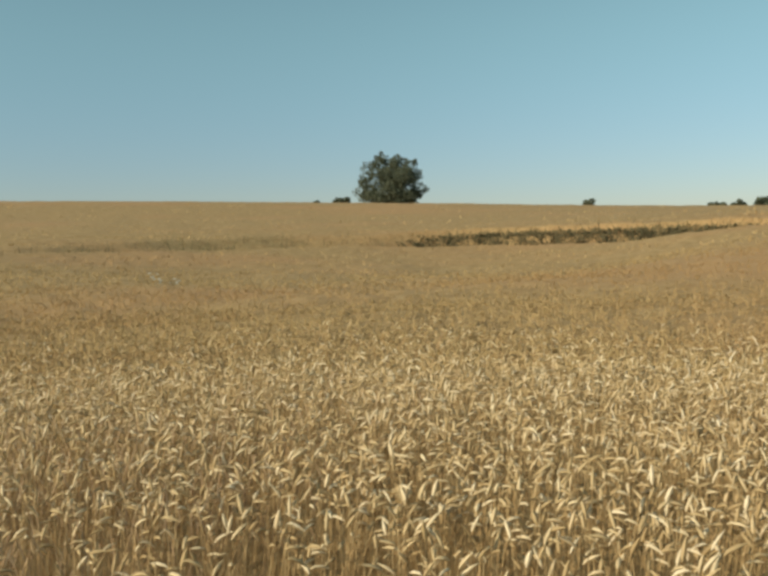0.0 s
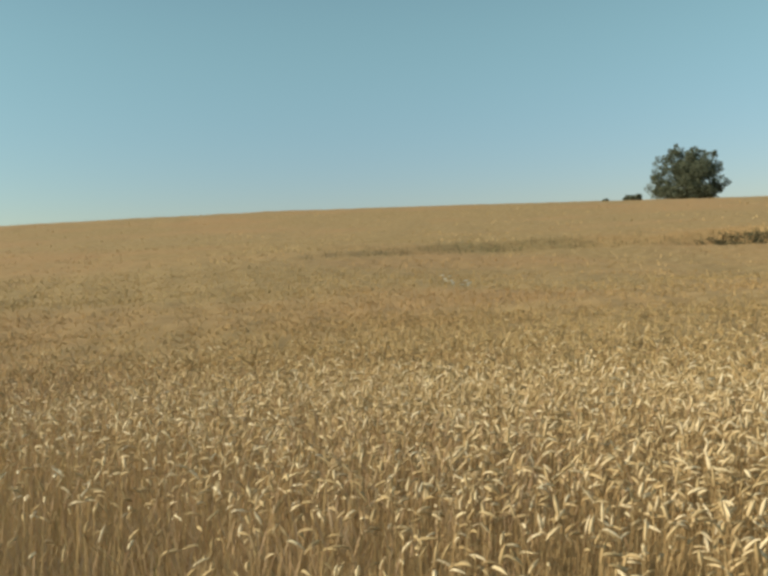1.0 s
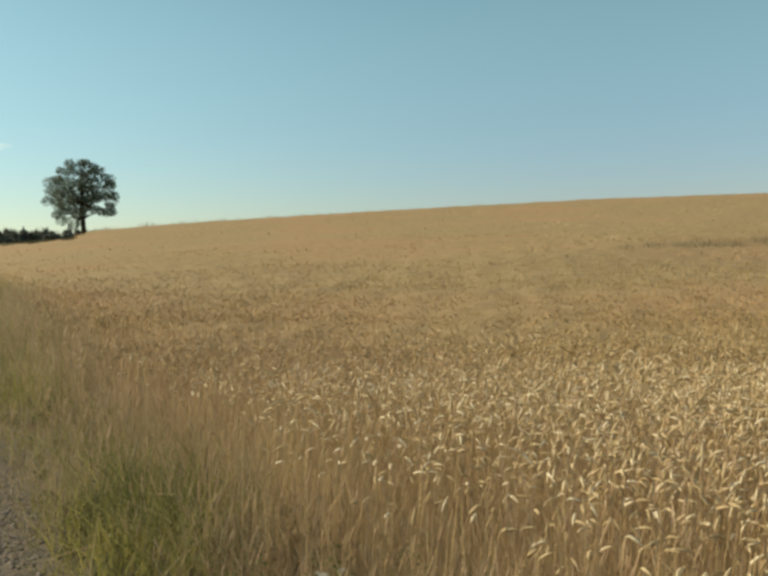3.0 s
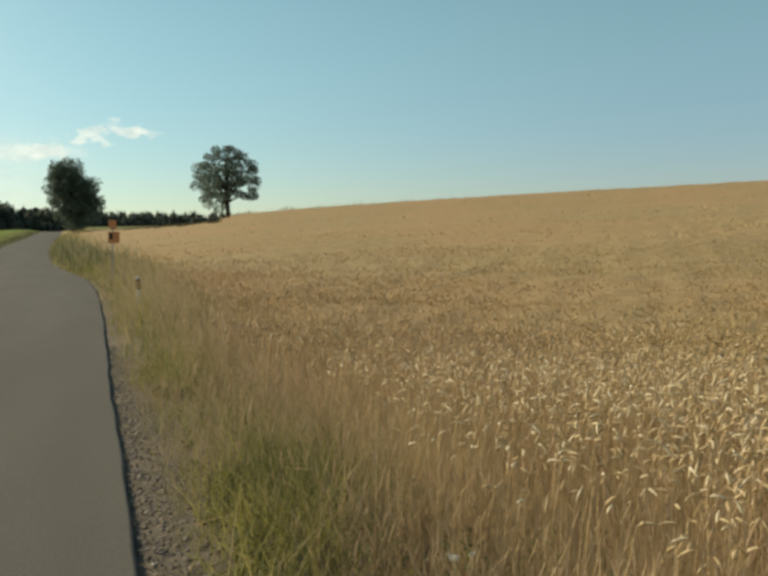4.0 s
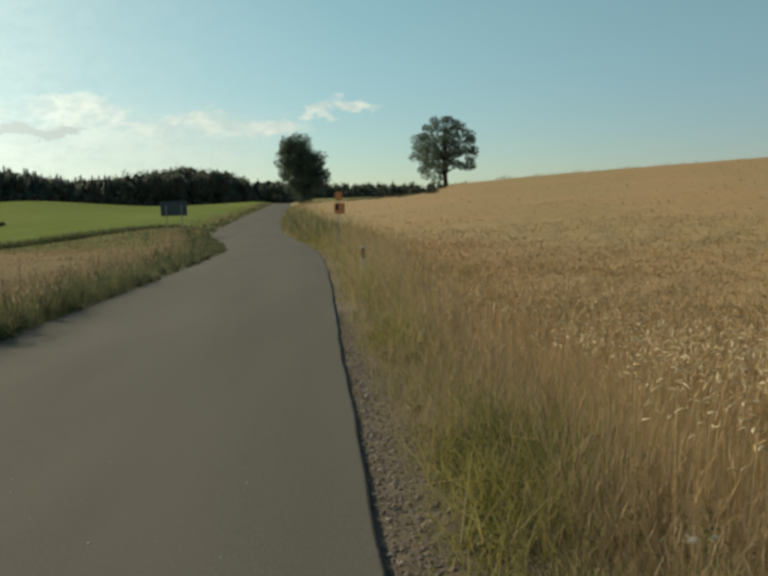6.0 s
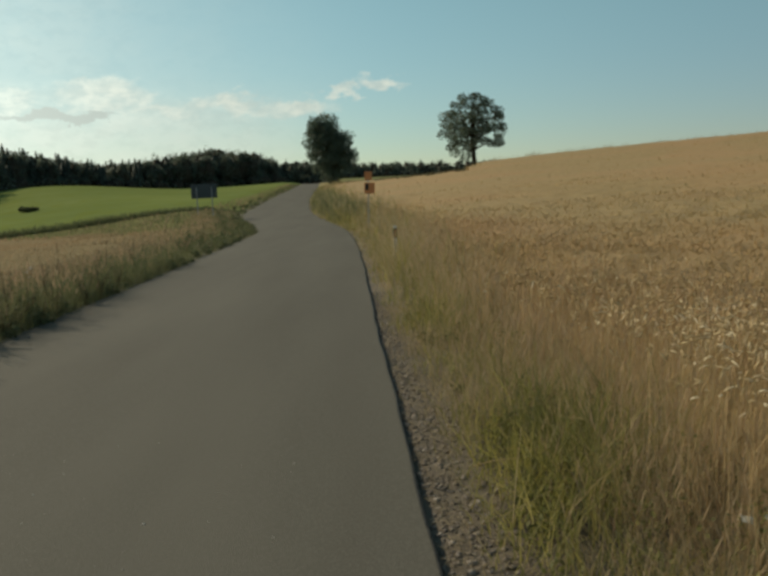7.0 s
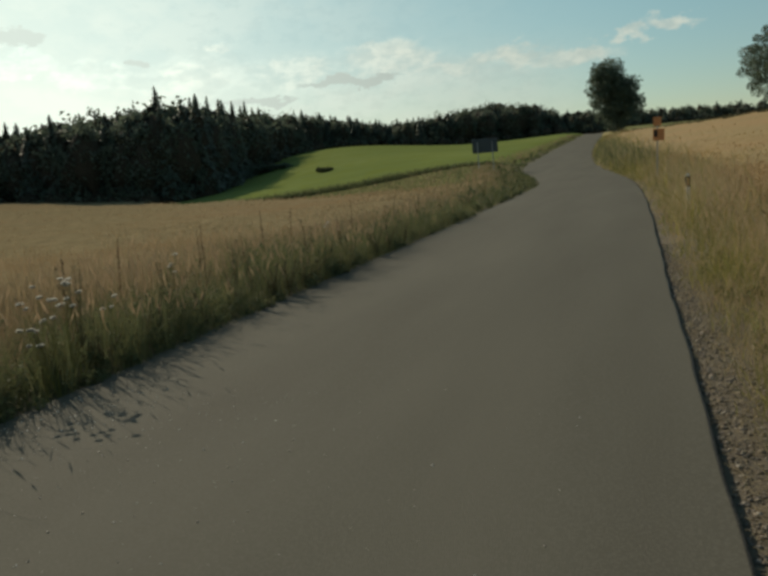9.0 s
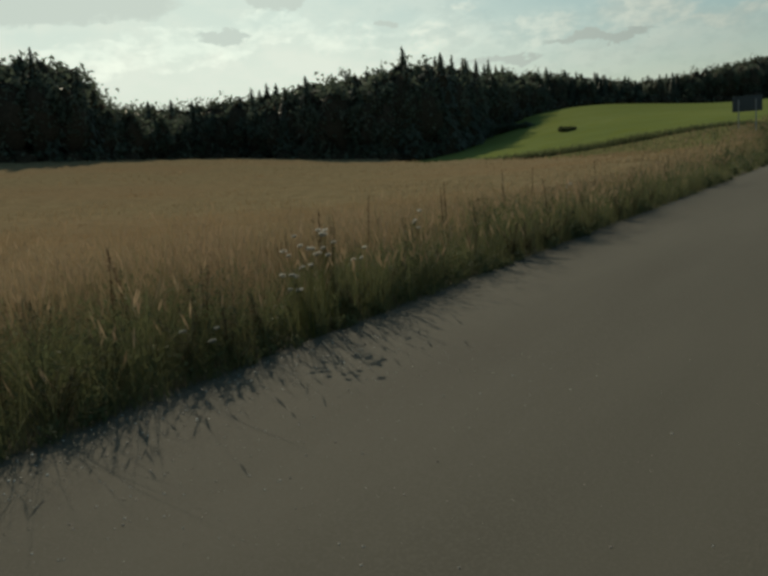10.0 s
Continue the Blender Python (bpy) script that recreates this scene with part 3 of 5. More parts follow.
# ---- ground ----
def build_ground():
    heads = np.concatenate([np.arange(-104, 76, 0.6), np.arange(76, 256, 6.0)])
    reach = np.concatenate([[0.0], np.geomspace(0.8, 330, 150), np.geomspace(420, 4200, 12)])
    a = np.radians(heads)[:, None]
    x, y = -reach[None, :] * np.sin(a), reach[None, :] * np.cos(a)
    z = sheet_height(x, y)
    v = np.stack([x, y, z], -1).reshape(-1, 3)
    n, k = len(heads), len(reach)
    i = np.arange(n)[:, None]
    j = np.arange(k - 1)[None, :]
    i2 = (i + 1) % n
    q = np.stack(np.broadcast_arrays(i * k + j, i * k + j + 1, i2 * k + j + 1, i2 * k + j), -1).reshape(-1, 4)
    c = v[q].mean(1)
    head, r = polar(c[:, 0], c[:, 1])
    slot = np.zeros(len(q), int)
    slot[(head > 0.5) & (head < 34) & (r > meadow_near(np.clip(head, 3, 34))) & (c[:, 0] < road_right(c[:, 1]) - road_wide(c[:, 1]) - 1)] = 1
    slot[(head > 34) & (r > forest_near(head))] = 1
    slot[(head > 3) & (head < 34) & (r > 36) & (r <= meadow_near(np.clip(head, 3, 34))) & (c[:, 0] < road_right(c[:, 1]) - road_wide(c[:, 1]) - 1)] = 3
    slot[(head <= 4) & (head > -104) & (r > 96) & (c[:, 0] > road_right(c[:, 1]))] = 2
    slot[(head <= 3) & (head > -8) & (r > wheat_end(head) + 46) & (c[:, 0] > road_right(c[:, 1]))] = 4
    me = mesh_from("ground", v, [q], [M["soil"], M["meadow"], M["far_field"], M["fallow"], M["far_pasture"]], slot)
    tagged(new("ground", me), "rolling farmland with soil, mown meadow and distant fields", "ground", kind="structure")


def build_road():
    ys = np.concatenate([np.arange(-30, 60, 0.5), np.arange(60, 232, 2.0)])
    wob = lambda s, k: 0.014 * np.sin(ys * 1.1 + s) + 0.010 * np.sin(ys * 3.9 + s * 2)
    right, z = road_right(ys) + wob(0.3, 0) * 0.6, road_height(ys)
    left = road_right(ys) - road_wide(ys) + wob(2.1, 0)
    cols, camber = 13, 0.05
    f = np.linspace(0, 1, cols)
    x = left[:, None] * (1 - f) + right[:, None] * f
    zz = z[:, None] - camber * (2 * f - 1) ** 2 * 0.6 + 0.006
    v = np.stack([x, np.repeat(ys[:, None], cols, 1), zz], -1).reshape(-1, 3)
    n = len(ys)
    i, j = np.arange(n - 1)[:, None] * cols, np.arange(cols - 1)[None, :]
    q = np.stack(np.broadcast_arrays(i + j, i + j + 1, i + cols + j + 1, i + cols + j), -1).reshape(-1, 4)
    grid = v.reshape(n, cols, 3)
    heap = Heap()
    heap.add(v, q)
    for edge in (grid[:, 0], grid[:, -1]):
        w2 = np.stack([edge, edge - np.array([0, 0, 0.10])], 1).reshape(-1, 3)
        k = np.arange(n - 1) * 2
        heap.add(w2, np.stack([k, k + 1, k + 3, k + 2], -1))
    tagged(new("road", heap.mesh("road", M["asphalt"])), "narrow grey asphalt country road with rough edges", "road", kind="structure")
    # tarred seam along the edge
    w = 0.022 + 0.007 * np.sin(ys * 3.3) + 0.005 * np.sin(ys * 9.0)
    xs = np.stack([right - 0.01, right + w * 0.3, right + w], 1)
    zs = np.stack([z - camber * 0.6 + 0.009, z - camber * 0.6 + 0.012, z - 0.08], 1)
    keep = ys < 60
    v = np.stack([xs, np.repeat(ys[:, None], 3, 1), zs], -1)[keep].reshape(-1, 3)
    i, j = np.arange(keep.sum() - 1)[:, None] * 3, np.arange(2)[None, :]
    q = np.stack(np.broadcast_arrays(i + j, i + j + 1, i + 3 + j + 1, i + 3 + j), -1).reshape(-1, 4)
    tagged(new("road_edge", mesh_from("road_edge", v, [q], M["bitumen"])), "black tarred seam along the asphalt edge", "road edge", kind="structure")


build_ground()
build_road()


# ---- trees ----
def limb_curves(start, tips, sag, steps=5):
    t = np.linspace(0, 1, steps)[None, :, None]
    c = start[:, None, :] * (1 - t) + tips[:, None, :] * t
    c[:, :, 2] += (np.sin(t[..., 0] * np.pi) * sag[:, None])
    c[:, 1:-1] += rng.normal(0, 0.05, c[:, 1:-1].shape) * np.linalg.norm(tips - start, axis=1)[:, None, None]
    return c


def leaf_cloud(centres, radii, count, size):
    """Small leaf sprays: bent quads round the given clumps."""
    k = rng.integers(0, len(centres), count)
    d = unit(rng.normal(size=(count, 3)))
    depth = rng.uniform(0.25, 1, count) ** 0.5
    p = centres[k] + d * depth[:, None] * radii[k] * np.array([1, 1, 0.8])
    a = unit(rng.normal(size=(count, 3)) + d * 0.4)
    b = unit(np.cross(a, rng.normal(size=(count, 3))))
    s = size * rng.uniform(0.5, 1.3, count)[:, None]
    v = np.stack([p - a * s, p + b * s * 0.55, p + a * s, p - b * s * 0.55], 1)
    return v.reshape(-1, 3), np.arange(count * 4).reshape(-1, 4)


def build_tree(name, at, height, spread_m, trunk_h, trunk_r, clumps, leaves, size, leaf, label, clump_size=0.12, apart=1.0, fill=1.0, open_low=0.0, bottom=0.0, taper=0.0, lean=0.0, sprays=0):
    base = new(name)
    base.location = at
    tagged(base, label, "tree")
    # clumps inside an uneven rounded crown, kept apart from one another
    low = bottom if bottom else trunk_h
    size_m = clump_size * spread_m
    pts, tries = [], 0
    while len(pts) < clumps and tries < 20000:
        tries += 1
        d = unit(rng.normal(size=3))
        q = d * rng.uniform(0.02, 1) ** 0.4
        turn = math.atan2(q[1], q[0])
        wide = (spread_m / 2) * (1.0 + 0.09 * math.sin(3 * turn + height) + 0.05 * math.sin(7 * turn)) - size_m * 0.8
        z = (low + height) / 2 + q[2] * ((height - low) / 2 - size_m * 0.7)
        up = (z - low) / (height - low)
        wide = wide * (1 + taper * (0.5 - up))
        c = np.array((q[0] * wide + lean * (up - 0.5), q[1] * wide, z))
        if q[2] < -0.15 and np.hypot(q[0], q[1]) < 0.66 and rng.random() < open_low:
            continue
        if pts and np.min(np.linalg.norm(np.array(pts) - c, axis=1)) < size_m * apart * (1 - tries / 20000):
            continue
        pts.append(c)
    pts = np.array(pts)
    rad = rng.uniform(0.8, 1.35, (len(pts), 1)) * size_m * fill
    heap = Heap()
    heap.add(*leaf_cloud(pts, rad, leaves, size))
    if sprays:
        # single twigs that stick out of the crown
        k = rng.integers(0, len(pts), sprays)
        mid = np.array([0.0, 0.0, (low + height) / 2])
        out = unit(pts[k] - mid + rng.normal(0, 1.0, (sprays, 3)))
        tips = pts[k] + out * rad[k] * rng.uniform(0.6, 1.05, (sprays, 1))
        heap.add(*leaf_cloud(tips, np.full((sprays, 1), size_m * 0.45), sprays * 26, size * 0.85))
    part("crown", heap.mesh(name + "_crown", M[leaf]), base)
    wood = Heap()
    tc = np.array([[[0, 0, -0.3], [0.05, 0.02, trunk_h * 0.5], [-0.04, 0.05, trunk_h], [0.1, -0.05, (trunk_h + height) / 2], [0, 0, height * 0.86]]])
    wood.add(*tubes(tc, trunk_r * np.array([[1.35, 1.0, 0.85, 0.5, 0.12]]), 10))
    pick = rng.choice(len(pts), min(len(pts), 42), replace=False)
    tips = pts[pick]
    zs = np.clip(trunk_h * rng.uniform(0.75, 1.0, len(pick)) + (tips[:, 2] - trunk_h) * 0.35, trunk_h * 0.6, height * 0.8)
    start = np.stack([np.zeros(len(pick)), np.zeros(len(pick)), zs], 1)
    cur = limb_curves(start, tips, 0.05 * spread_m * np.ones(len(pick)))
    rr = trunk_r * rng.uniform(0.22, 0.42, len(pick))[:, None] * np.linspace(1, 0.2, 5)[None, :]
    wood.add(*tubes(cur, rr, 6))
    part("trunk", wood.mesh(name + "_trunk", M["bark"]), base)
    return base


def on_land(head, r, sink=0.0):
    a = radians(head)
    x, y = -r * math.sin(a), r * math.cos(a)
    return (x, y, float(sheet_height(np.array([x]), np.array([y]))[0]) - sink)


build_tree("oak_tree", on_land(-7.35, 150, 0.2), 13.7, 13.6, 3.4, 0.42, 84, 17000, 0.17, "leaf", "lone oak with an open crown at the field edge", clump_size=0.074, apart=1.55, open_low=0.93, bottom=1.0, taper=-0.12)
build_tree("roadside_tree", on_land(2.45, 165, 0.2), 14.9, 10.2, 2.4, 0.40, 140, 30000, 0.19, "leaf", "dense dark roadside tree with a bushy crown", clump_size=0.095, apart=0.65, fill=1.4, open_low=0.0, bottom=0.5, taper=0.30, lean=-1.8, sprays=70)
build_tree("willow_tree", on_land(-69.35, 165, 1.6), 13.8, 14.0, 2.2, 0.55, 112, 22000, 0.22, "leaf_olive", "broad grey-green tree crowning the wheat hill", clump_size=0.078, apart=0.95, fill=1.2, open_low=0.35, bottom=0.2, taper=0.12, sprays=120)


def build_bush(name, at, height, spread_m, clumps, leaves, leaf, label):
    base = new(name)
    base.location = at
    tagged(base, label, "bush")
    d = unit(rng.normal(size=(clumps, 3))) * rng.uniform(0.3, 1, (clumps, 1))
    c = d * np.array([spread_m * 0.40, spread_m * 0.40, height * 0.36]) + np.array([0, 0, height * 0.55])
    heap = Heap()
    heap.add(*leaf_cloud(c, np.full((clumps, 1), min(spread_m, height) * 0.22), leaves, 0.04 * height + 0.10))
    part("foliage", heap.mesh(name + "_foliage", M[leaf]), base)
    stems = Heap()
    root = np.repeat(np.array([[0, 0, -0.2]]), clumps, 0)
    stems.add(*tubes(np.stack([root, c * 0.5, c], 1), np.repeat(np.array([[0.05, 0.03, 0.012]]), clumps, 0), 5))
    part("stems", stems.mesh(name + "_stems", M["bark"]), base)


def topped(head, r, up):
    """A place on the land and the height that brings a plant's top to that many degrees above the eye's level."""
    at = on_land(head, r)
    return at, 1.6 + r * math.tan(radians(up)) - at[2]


for head, r, up, wide, label in ((-65.8, 150, 3.05, 3.2, "small rounded bush on the wheat hill's crest"), (-64.0, 150, 2.72, 4.0, "low scrub showing above the wheat crest")):
    at, high = topped(head, r, up)
    build_bush("hilltop_bush", at, high, wide, 18, 2600, "leaf_olive", label)
for head, up, wide in ((-82.6, 2.25, 2.8), (-90.6, 1.78, 3.6), (-91.9, 1.80, 3.6), (-93.5, 2.05, 4.6), (-95.2, 2.2, 5.0)):
    at, high = topped(head, 150, up)
    build_bush("distant_tree", at, high, wide, 20, 3000, "leaf_olive", "distant broadleaf clump behind the wheat crest")


build_bush("hilltop_bush", on_land(-8.45, 149, 0.2), 1.4, 1.3, 12, 1200, "leaf", "small bush beside the lone oak")


# ---- woods ----
SKYLINE = ((-12, 2.0), (-6, 2.1), (-2, 2.2), (1.0, 2.3), (4.4, 2.6), (6.3, 2.75), (7.5, 3.35), (10.3, 3.8), (12.5, 3.55), (14.6, 3.15), (17.6, 2.95), (19.5, 3.35), (22, 3.9), (26, 4.55), (28.3, 5.1), (30.3, 5.85), (33.3, 5.85), (35, 5.5), (39, 5.1), (43.6, 4.35), (48, 4.0), (52.6, 4.2), (54, 6.6), (56.7, 7.8), (60, 7.7), (75, 7.5), (100, 7.0))


def lump(c, wide, tall, seed):
    """A rough closed mass inside foliage, coloured dark for the shade within."""
    a = np.linspace(0, 2 * np.pi, 8, endpoint=False)[None, :]
    b = np.linspace(-0.5 * np.pi, 0.5 * np.pi, 6)[:, None]
    k = 1 + 0.14 * np.sin(3 * a + 5 * b + seed) + 0.10 * np.sin(5 * a - 3 * b + seed * 2)
    v = np.stack([np.cos(b) * np.cos(a) * wide * k, np.cos(b) * np.sin(a) * wide * k, np.sin(b) * tall * k + 0 * a], -1).reshape(-1, 3) + c
    i, j = np.arange(5)[:, None] * 8, np.arange(8)[None, :]
    q = np.stack(np.broadcast_arrays(i + j, i + (j + 1) % 8, i + 8 + (j + 1) % 8, i + 8 + j), -1).reshape(-1, 4)
    return v, q


def build_woods():
    heap = Heap()
    heads = np.concatenate([np.arange(-12, 70, 0.42), np.arange(70, 100, 2.0)])
    up = np.array([0, 0, 1.0])
    for row in range(3):
        for head in heads + rng.normal(0, 0.15, len(heads)):
            near = float(forest_near(np.array([head]))[0])
            r = near + row * rng.uniform(5, 9) + rng.uniform(0, 4)
            x, y, z = on_land(head, r)
            want = 1.6 + r * math.tan(radians(float(np.interp(head, *zip(*SKYLINE))))) - z
            h = max(3.0, want * rng.uniform(0.94, 1.06) if row else want * rng.uniform(0.72, 1.0))
            fir = rng.random() < (0.45 if 15 < head < 31 else 0.24 if 31 < head < 52 else 0.06)
            count = (620, 460, 240)[row]
            seed = rng.uniform(0, 6)
            if fir:
                # narrow crown of drooping boughs round a core coloured dark as inner shade
                h *= 0.97 + 0.07 * rng.random()
                slim = rng.uniform(0.22, 0.30)
                t = rng.uniform(0.02, 1, count) ** 0.85
                wide = h * slim * (1 - t) ** 0.8 * (0.86 + 0.14 * np.sin(t * h * 5.5 + seed)) + 0.06
                a = rng.uniform(0, 2 * np.pi, count)
                s = rng.uniform(0.75, 1.05, count) * wide
                p = np.stack([x + np.cos(a) * s, y + np.sin(a) * s, z + t * h * 0.98], 1)
                out = np.stack([np.cos(a) * 0.7, np.sin(a) * 0.7, -0.6 + rng.normal(0, 0.25, count)], 1)
                side = np.stack([-np.sin(a), np.cos(a), rng.normal(0, 0.3, count)], 1)
                k = (0.026 * h * (1.05 - t) + 0.13)[:, None]
                v = np.stack([p - out * k + side * k * 0.8, p - out * k - side * k * 0.8, p + out * k * 1.3], 1).reshape(-1, 3)
                heap.add(v, np.arange(len(v)).reshape(-1, 3), 0)
                f = np.array([0.0, 0.25, 0.6, 1.0])
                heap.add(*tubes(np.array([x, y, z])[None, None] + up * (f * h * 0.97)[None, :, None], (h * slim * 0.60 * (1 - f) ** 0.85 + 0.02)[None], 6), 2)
            else:
                n = 16
                c = unit(rng.normal(size=(n, 3))) * rng.uniform(0.45, 1, (n, 1)) * np.array([0.27, 0.27, 0.36]) * h + np.array([x, y, z + h * 0.52])
                k = rng.integers(0, n, count)
                d = unit(rng.normal(size=(count, 3)))
                p = c[k] + d * rng.uniform(0.35, 1.05, (count, 1)) * 0.14 * h
                a = unit(rng.normal(size=(count, 3)) + d * 0.3)
                b = unit(np.cross(a, rng.normal(size=(count, 3))))
                w = (0.018 * h + 0.15) * rng.uniform(0.7, 1.3, (count, 1))
                heap.add(np.stack([p - a * w, p + b * w, p + a * w], 1).reshape(-1, 3), np.arange(count * 3).reshape(-1, 3), 1)
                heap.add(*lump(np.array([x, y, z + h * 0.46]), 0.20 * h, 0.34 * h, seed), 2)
    # undergrowth along the wood's edge, with lumps coloured as the shade within
    for head in np.concatenate([np.arange(-14, 100, 0.4), np.arange(-14, 70, 0.4), np.arange(-14, 40, 0.3)]):
        near = float(forest_near(np.array([head]))[0])
        x, y, z = on_land(head + rng.normal(0, 0.15), near + rng.uniform(-2, 10))
        h = rng.uniform(2.0, 5.0)
        c = rng.normal(0, 1, (5, 3)) * np.array([1.2, 1.2, 0.5]) + np.array([x, y, z + h * 0.36])
        heap.add(*leaf_cloud(c, np.full((5, 1), 0.40 * h), 60, 0.34), 1)
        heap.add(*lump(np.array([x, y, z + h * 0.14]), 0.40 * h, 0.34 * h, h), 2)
    # slot 2: bark's dark colour on cores and lumps stands for shaded gaps
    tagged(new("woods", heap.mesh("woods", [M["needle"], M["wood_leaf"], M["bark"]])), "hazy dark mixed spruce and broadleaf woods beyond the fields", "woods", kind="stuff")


build_woods()


# ---- wheat ----
WIND = np.array([0.55, -0.83])


def stand(x, y, tall, near, lean=0.10):
    """Bases, heights and lean of stalks."""
    n = len(x)
    z = sheet_height(x, y)
    tall = tall * np.where(x < -4, np.interp(polar(x, y)[0], [9, 18, 30], [0.26, 0.48, 1.0]), 1.0)
    h = tall * rng.normal(1, 0.10 if near else 0.07, n) * (1 + 0.06 * patchy(x, y, 3.0, 1.0) + swell(x, y))
    a = rng.uniform(0, 2 * np.pi, n)
    l = np.stack([np.cos(a), np.sin(a)], 1) * rng.gamma(2.0, 0.5, n)[:, None] * lean + WIND * 0.05
    return np.stack([x, y, z], 1), h, l


def stalk_curves(base, h, l, stops):
    s = np.asarray(stops)[None, :]
    c = np.repeat(base[:, None, :], s.shape[1], 1)
    c[:, :, 0] += l[:, :1] * h[:, None] * s**1.6
    c[:, :, 1] += l[:, 1:] * h[:, None] * s**1.6
    c[:, :, 2] += h[:, None] * s * (1 - 0.08 * s)
    return c


def wheat_near(x, y, tall):
    heap = Heap()
    base, h, l = stand(x, y, tall, True)
    n = len(x)
    side = unit(np.stack([rng.normal(size=n), rng.normal(size=n), 0 * x], 1))
    c = stalk_curves(base, h, l, (0, 0.6, 1.0))
    heap.add(*ribbons(c, np.repeat(np.array([[0.0034, 0.0032, 0.0024]]), n, 0), side), 1)
    neck = c[:, -1]
    # nodding ears
    a = np.arctan2(l[:, 1], l[:, 0]) + rng.normal(0, 0.9, n)
    nod = np.where(rng.random(n) < 0.4, rng.uniform(0.2, 1.1, n), rng.uniform(1.2, 2.3, n))
    length = rng.uniform(0.052, 0.080, n)
    pts = [neck]
    for k in range(3):
        ang = nod * (0.66, 0.92, 1.06)[k]
        step = length * (0.22, 0.40, 0.38)[k]
        pts.append(pts[-1] + np.stack([np.cos(a) * np.sin(ang), np.sin(a) * np.sin(ang), np.cos(ang)], 1) * step[:, None])
    ear = np.stack(pts, 1)
    fat = rng.uniform(0.8, 1.25, n)[:, None]
    kept = rng.random(n) < np.clip((x - road_right(y) - 1.1) / 2.0, 0.12, 0.85)
    heap.add(*tubes(ear[kept], (np.array([[0.0019, 0.0066, 0.0074, 0.0020]]) * fat)[kept], 4, 0.8), 0)
    # dry leaves
    m = int(n * 0.8)
    k = rng.integers(0, n, m)
    f = rng.uniform(0.25, 0.85, m)
    p0 = base[k] + (c[k, 2] - base[k]) * f[:, None]
    a = rng.uniform(0, 2 * np.pi, m)
    d = np.stack([np.cos(a), np.sin(a), 0 * a], 1)
    ln = rng.uniform(0.08, 0.20, m)[:, None]
    p1 = p0 + d * ln * 0.45 + np.array([0, 0, 1]) * ln * 0.45
    p2 = p0 + d * ln * 0.8 + np.array([0, 0, 1]) * ln * rng.uniform(-0.6, 0.5, (m, 1))
    heap.add(*ribbons(np.stack([p0, p1, p2], 1), np.repeat(np.array([[0.0046, 0.0042, 0.001]]), m, 0), np.stack([-np.sin(a), np.cos(a), 0 * a], 1)), 1)
    return heap


def wheat_mid(x, y, tall, ear_len, ear_w, low):
    heap = Heap()
    base, h, l = stand(x, y, tall, False)
    n = len(x)
    side = unit(np.stack([rng.normal(size=n), rng.normal(size=n), 0 * x], 1))
    c = stalk_curves(base, h, l, (low, 1.0))
    heap.add(*ribbons(c, np.full((n, 2), ear_w * 0.45), side), 1)
    a = rng.uniform(0, 2 * np.pi, n)
    nod = rng.uniform(0.4, 2.3, n)
    d = np.stack([np.cos(a) * np.sin(nod), np.sin(a) * np.sin(nod), np.cos(nod)], 1)
    p0 = c[:, -1]
    p2 = p0 + d * (ear_len * rng.uniform(0.75, 1.2, n))[:, None]
    p1 = (p0 + p2) / 2 + np.array([0, 0, 1]) * ear_len * 0.12
    ear = np.stack([p0, p1, p2], 1)
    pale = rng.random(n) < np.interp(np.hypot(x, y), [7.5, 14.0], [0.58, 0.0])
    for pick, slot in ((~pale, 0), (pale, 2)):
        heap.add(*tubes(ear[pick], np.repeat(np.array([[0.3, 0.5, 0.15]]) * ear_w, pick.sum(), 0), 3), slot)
    return heap


def wheat_far(x, y, tall, width, low):
    heap = Heap()
    base, h, l = stand(x, y, tall, False, 0.16)
    n = len(x)
    side = unit(np.stack([rng.normal(size=n), rng.normal(size=n), 0 * x], 1))
    c = stalk_curves(base, h, l, (low, 0.85, 1.0))
    k = rng.random(n) < 0.5
    heap.add(*ribbons(c[k], np.repeat(np.array([[0.8, 1.0, 0.5]]) * width, k.sum(), 0), side[k]), 0)
    heap.add(*ribbons(c[~k], np.repeat(np.array([[0.8, 1.0, 0.5]]) * width, (~k).sum(), 0), side[~k]), 1)
    return heap


